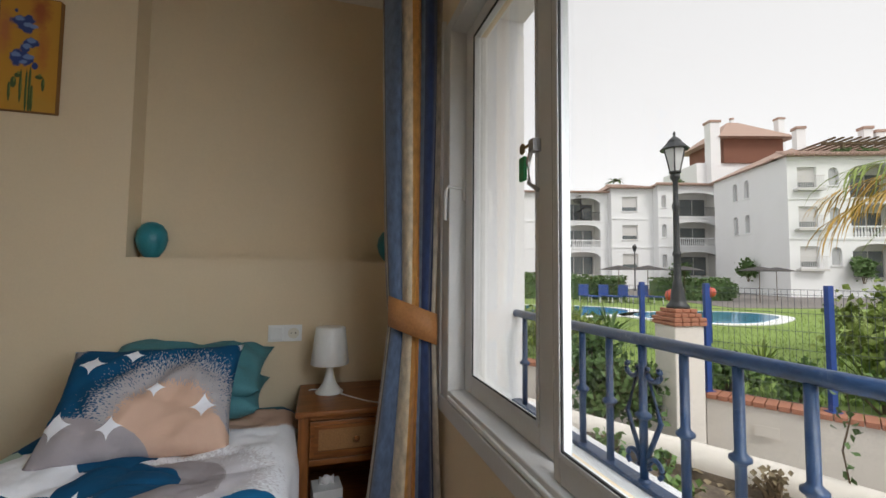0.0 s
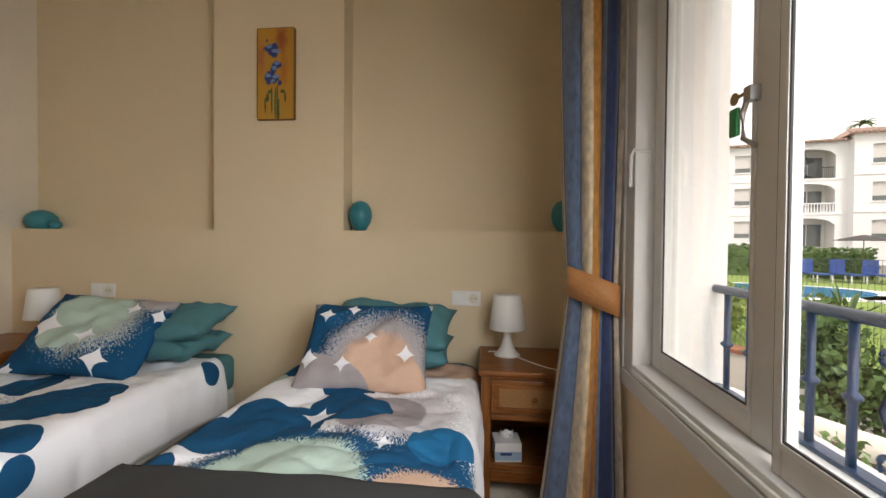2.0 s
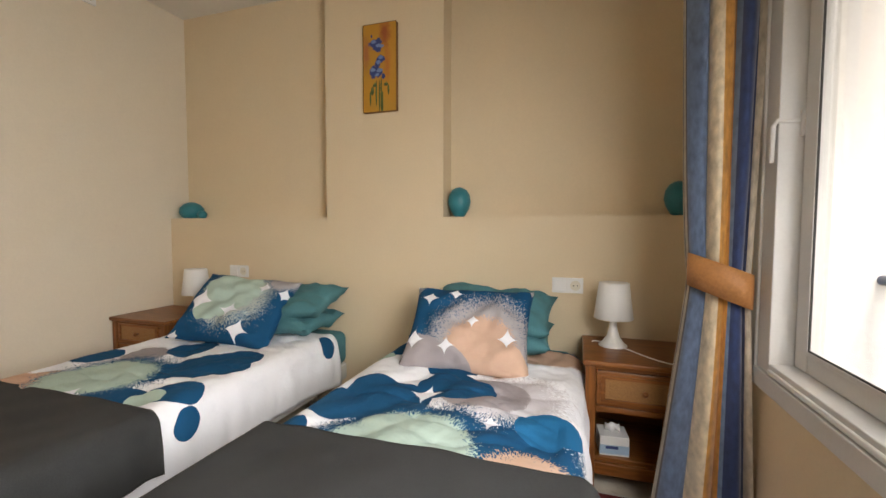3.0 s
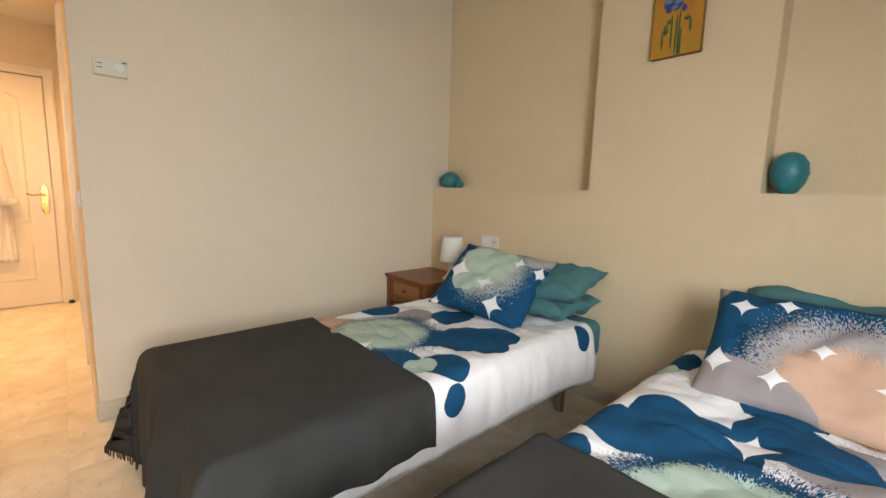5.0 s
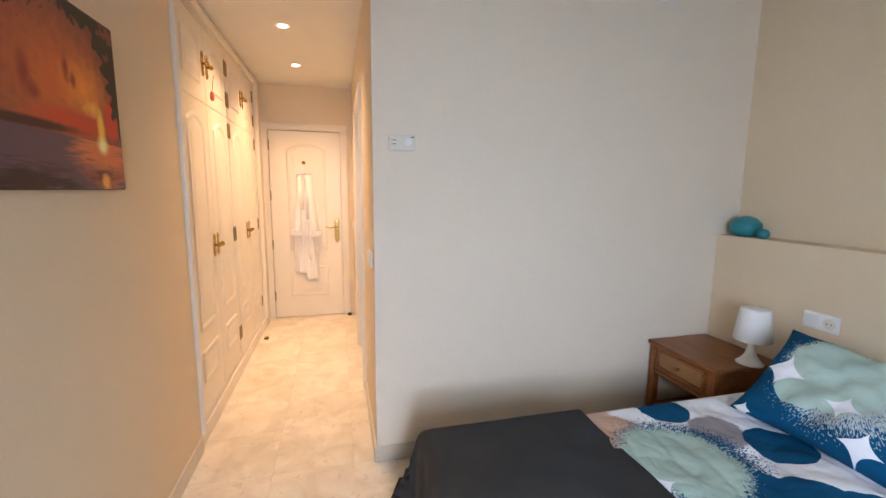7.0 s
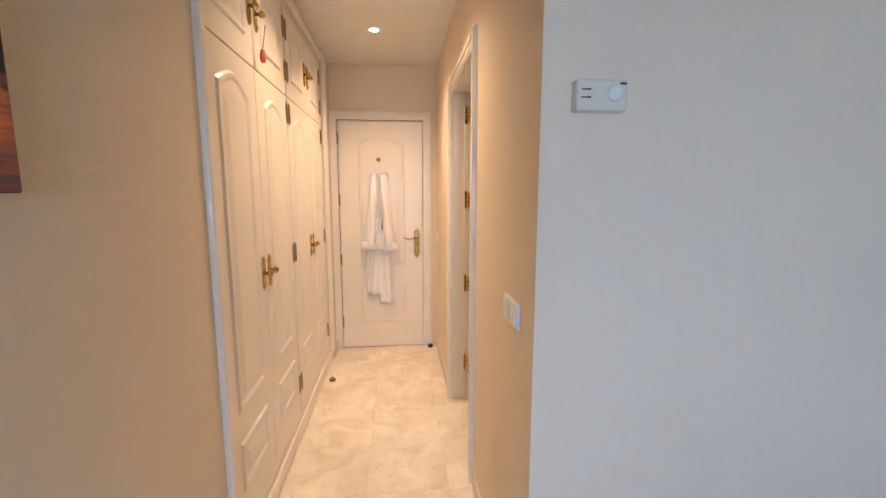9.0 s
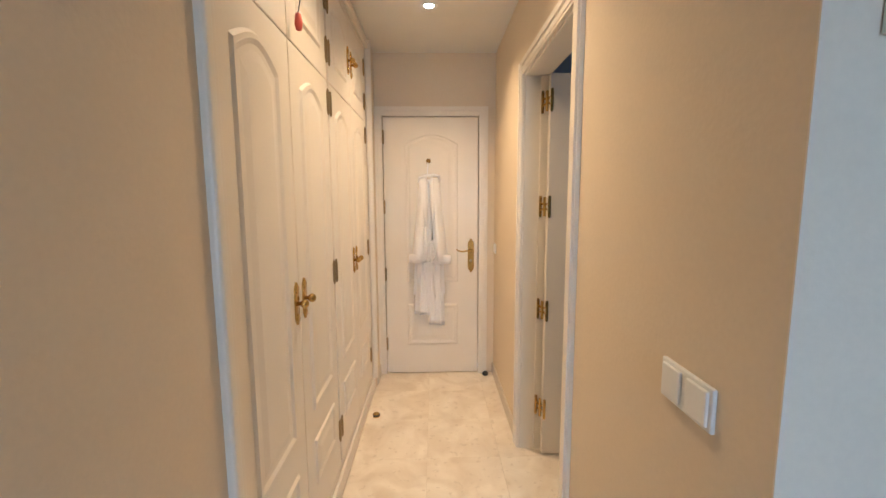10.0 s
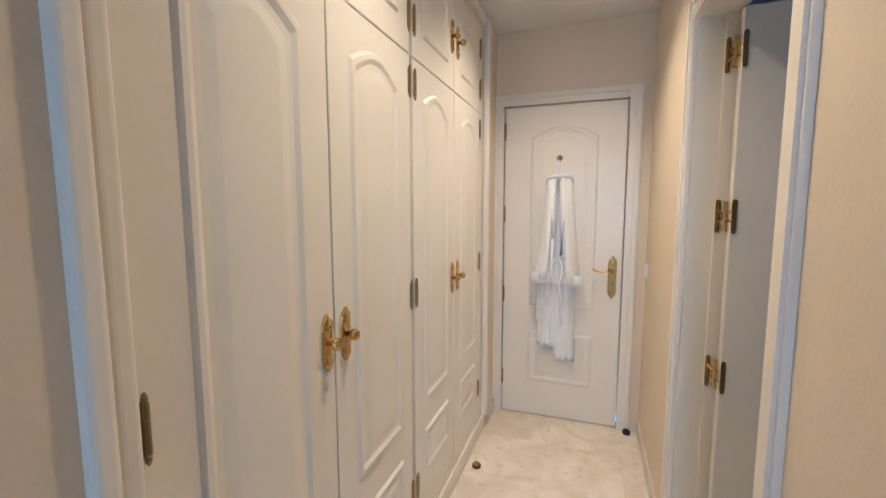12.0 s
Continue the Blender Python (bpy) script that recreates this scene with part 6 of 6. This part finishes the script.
    for ya in sorted(side):
        yb = ya + .62
        box(wb, 0, .3, y, ya, base - 1.5, top)
        y, z = yb, base - 1.5
        for f in range(1, floors):
            lo, hi = base + storey * f + .75, base + storey * f + 2.25
            box(wb, 0, .3, ya, yb, z, lo)
            had = len(wb.verts)
            arch_wall(wb, ya, yb, lo, hi, 0, .3, .31)
            wb.verts.ensure_lookup_table()
            for vert in wb.verts[had:]:
                vert.co.x, vert.co.y = vert.co.y, vert.co.x
            z = hi
            w = thing("window", Matrix(), "", "")
            w.parent = h
            part("pane", cuboid(.22, .26, ya, yb, lo, hi, w=0), PANE_PALE, w)
            part("frame", cuboid(.19, .22, (ya + yb) / 2 - .04, (ya + yb) / 2 + .04, lo, hi, w=0), SHUTTER, w)
            part("sill", cuboid(-.10, .1, ya - .1, yb + .1, lo - .10, lo - .001, w=0), RENDER_WHITE, w)
        box(wb, 0, .3, ya, yb, z, top)
    box(wb, 0, .3, y, depth, base - 1.5, top)
    box(wb, width - .3, width, .3, depth, base - 1.5, top)
    box(wb, .3, width - .3, depth - .3, depth, base - 1.5, top)
    box(wb, .3, width - .3, 2.0, depth - .3, top - .2, top - .05)
    part("wall", wb, RENDER_WHITE, h)
    for f in range(1, floors + 1):
        part("cornice", cuboid(-.06, width + .06, -.07, -.001, base + storey * f - .12, base + storey * f + .02, w=0), RENDER_WHITE, h)
    # tiled roof: a pitched slab with rows of half-round tiles
    rb = bmesh.new()
    vs = [rb.verts.new(v) for v in ((-.4, -.5, top), (width + .4, -.5, top), (width + .4, depth + .4, top), (-.4, depth + .4, top), (min(2.5, width * .3), depth * .5, top + roof_h), (width - min(2.5, width * .3), depth * .5, top + roof_h))]
    for q in ((0, 1, 5, 4), (1, 2, 5), (2, 3, 4, 5), (3, 0, 4), (3, 2, 1, 0)):
        rb.faces.new([vs[i] for i in q])
    roof = part("roof", rb, CLAY, h, "clay-tiled roof")
    tb = bmesh.new()
    cnt = int((width + .8) / .34)
    for q in range(cnt):
        x = -.4 + .34 * (q + .5)
        m = min(2.5, width * .3) + .4
        f = min(1.0, (x + .4) / m, (width + .4 - x) / m)
        tube(tb, [(x, -.54, top + .03), (x, -.5 + (depth * .5 + .5) * f, top + .03 + roof_h * f)], .10, 6)
    tagged(part("roof_tiles", tb, CLAY, roof), kind="stuff")
    return h


B0 = .95
block_of_flats("apartment_block", SITE @ pose(-9.0, 43.5, 0), 26.3, B0, 3, [(1.5, 5.0, "aaa"), (7.0, 8.4, "www"), (10.2, 11.6, "www"), (13.0, 14.3, "www"), (15.8, 17.1, "www"), (18.6, 19.8, "www"), (21.9, 25.5, "aaa")], 10, "long white apartment block with arched loggias", 1.0)
block_of_flats("apartment_block", SITE @ pose(17.3, 42.6, 0), 4.3, B0, 3, [(1.1, 2.7, "www")], 9, "white apartment block bay with shuttered windows", 1.3, 2.95)
block_of_flats("apartment_block", SITE @ pose(21.6, 41.6, 0), 6.6, B0, 3, [(.35, .85, "nnn"), (1.5, 6.0, "aaa")], 8, "projecting white block with wide arched balconies", 1.1, 3.0)
block_of_flats("apartment_block", SITE @ pose(28.2, 43.0, 0), 2.6, B0, 3, [(.5, 1.5, "www")], 8, "narrow white link between two apartment blocks", .6, 2.9)
block_of_flats("garden_house", SITE @ pose(28.6, 43.0, 0, 0, 0, 253), 13.2, B0, 3, [(4.4, 5.1, "nnn"), (6.9, 7.6, "nnn")], 2.3, "white wing seen end-on with small arched windows", .6, 2.85)
block_of_flats("apartment_block", SITE @ pose(24.6, 29.5, 0, 0, 0, -4), 23, B0, 3, [(.7, 2.0, "www"), (2.8, 3.5, "nnn"), (4.2, 8.0, "aaa"), (10, 11.5, "www"), (13, 17, "aaa")], 9, "near white apartment block with balustraded balconies", 1.6, 2.85, side=(4.1, 5.6))
# taller block behind, with brick and chimneys
tower = thing("apartment_block", SITE @ pose(35.0, 52, .85), "tall block behind with a brick gable and tiled roof", "building")
part("wall", cuboid(-3, 14, 0, 8, -1, 14.4, w=0), RENDER_WHITE, tower)
part("brick_wall", cuboid(.3, 7.8, -.3, 7, 14.39, 18.0, w=0), BRICK_DARK, tower, "red brick upper wall")
rb = bmesh.new()
vs = [rb.verts.new(v) for v in ((-.9, -1.3, 17.5), (9.0, -1.3, 17.5), (9.0, 8.0, 17.5), (-.9, 8.0, 17.5), (3.4, 3.4, 20.9), (4.8, 3.4, 20.9))]
for q in ((0, 1, 5, 4), (1, 2, 5), (2, 3, 4, 5), (3, 0, 4), (3, 2, 1, 0)):
    rb.faces.new([vs[i] for i in q])
part("roof", rb, CLAY, tower, "clay-tiled roof")
for x, y, z, s in ((-1.2, -1, 19.3, 1.2), (9.6, 2, 20.9, .8), (4.1, 3.4, 21.3, .35)):
    ch = part("chimney", cuboid(x - s / 2, x + s / 2, y, y + s, 10, z, w=0), RENDER_WHITE, tower)
    part("chimney_cap", cuboid(x - s * .62, x + s * .62, y - s * .12, y + s * 1.12, z, z + .3, w=.05), CLAY, ch)
upper = thing("apartment_block", SITE @ pose(33, 40, 0, 0, 0, -10), "stepped upper storeys with tiled roofs and a pergola", "building")
part("wall", cuboid(0, 24, 0, 10, -1, 12.6, w=0), RENDER_WHITE, upper)
rb = bmesh.new()
vs = [rb.verts.new(v) for v in ((-.5, -.6, 12.5), (24.5, -.6, 12.5), (24.5, 10.5, 12.5), (-.5, 10.5, 12.5), (4, 5, 15.0), (20, 5, 15.0))]
for q in ((0, 1, 5, 4), (1, 2, 5), (2, 3, 4, 5), (3, 0, 4), (3, 2, 1, 0)):
    rb.faces.new([vs[i] for i in q])
part("roof", rb, CLAY, upper, "clay-tiled roof")
for x, z in ((3.5, 16.3), (9.5, 16.0), (10.6, 15.6)):
    ch = part("chimney", cuboid(x - .4, x + .4, 3, 3.8, 11, z, w=0), RENDER_WHITE, upper)
    part("chimney_cap", cuboid(x - .5, x + .5, 2.9, 3.9, z, z + .3, w=.05), CLAY, ch)
pg = thing("pergola", SITE @ pose(28.2, 30.8, 9.15, 0, 0, -4), "dark wooden roof-terrace pergola", "pergola")
for x in (2.0, 6.0, 10.0):
    part("post", cuboid(x - .1, x + .1, .3, .5, 0, 1.9, w=0), STEM, pg)
part("beam", cuboid(.5, 11, .3, .5, 1.9, 2.1, w=0), STEM, pg)
for k in range(18):
    part("rafter", cuboid(.6 + .6 * k, .72 + .6 * k, -.6, 3.4, 2.1, 2.22, w=0), STEM, pg)
for k, (x, y) in enumerate(((24.2, 33), (26.4, 32.0), (22.5, 39.5), (28.8, 28.5), (31, 28.0))):
    shrub(SITE @ pose(x, y, .6), (.8, .8, 1.9), 700, .28, LEAF, "rounded garden bush before the white houses", 300 + k, "bush", "bush")
for k, (x, y, z) in enumerate(((29.5, 30.6, 9.6), (31.5, 30.6, 9.6), (25.5, 45, 10.5))):
    shrub(SITE @ pose(x, y, z), (.8, .6, 1.0), 350, .25, LEAF, "potted greenery on a roof terrace", 330 + k, "terrace_plant", "plant")
blade_plant(SITE @ pose(19.6, 47, 11.6), 20, 1.5, .3, LEAF, "distant palm crown above the roofs", 41, "distant_palm", "palm", 1.0, .5, "frond")
for x, y in ((11.2, 37), (27.0, 31.0), (17.5, 38)):
    sl = thing("street_lamp", SITE @ pose(x, y, LAWN), "distant dark garden lamp post", "street lamp", "far lamp posts")
    bm = bmesh.new()
    lathe(bm, [(.10, 0), (.06, .4), (.05, 3.6)], 10)
    part("post", bm, CAST, sl)
    bm = bmesh.new()
    lathe(bm, [(.10, 3.6), (.22, 4.0), (.26, 4.02), (.05, 4.25)], 8)
    part("lantern", bm, CAST, sl)
bm = bmesh.new()
for k in range(26):
    a = k * .42
    z = B0 + 5.8 + k * .1
    vs = box(bm, .1, .8, -.12, .12, 0, .05)
    bmesh.ops.transform(bm, matrix=pose(14.6, 43.9, z, 0, 0, math.degrees(a)), verts=vs)
lathe(bm, [(.06, B0 + 5.7), (.06, B0 + 8.6)], 8, (14.6, 43.9, 0))
tagged(part("spiral_stair", bm, CAST, at=SITE), "dark iron spiral stair on a far balcony", "stair")

# ---- floor slabs ----
T = .40
tile_mesh = mesh_of(cuboid(-T / 2 + .0004, T / 2 - .0004, -T / 2 + .0004, T / 2 - .0004, -.004, 0, w=.0006, seg=1), "tile", MARBLE)
for i in range(16):
    for k in range(9):
        x, y = END + .12 + T * i, -2.80 + T * k
        if x > .0 or y > .1:
            continue
        if x < L - .3 and (y > -1.9):
            continue
        t = new("tile", tile_mesh)
        t.parent = floor
        t.matrix_basis = pose(x, y, 0, 0, 0, 90 * ((i * 7 + k * 3) % 4))
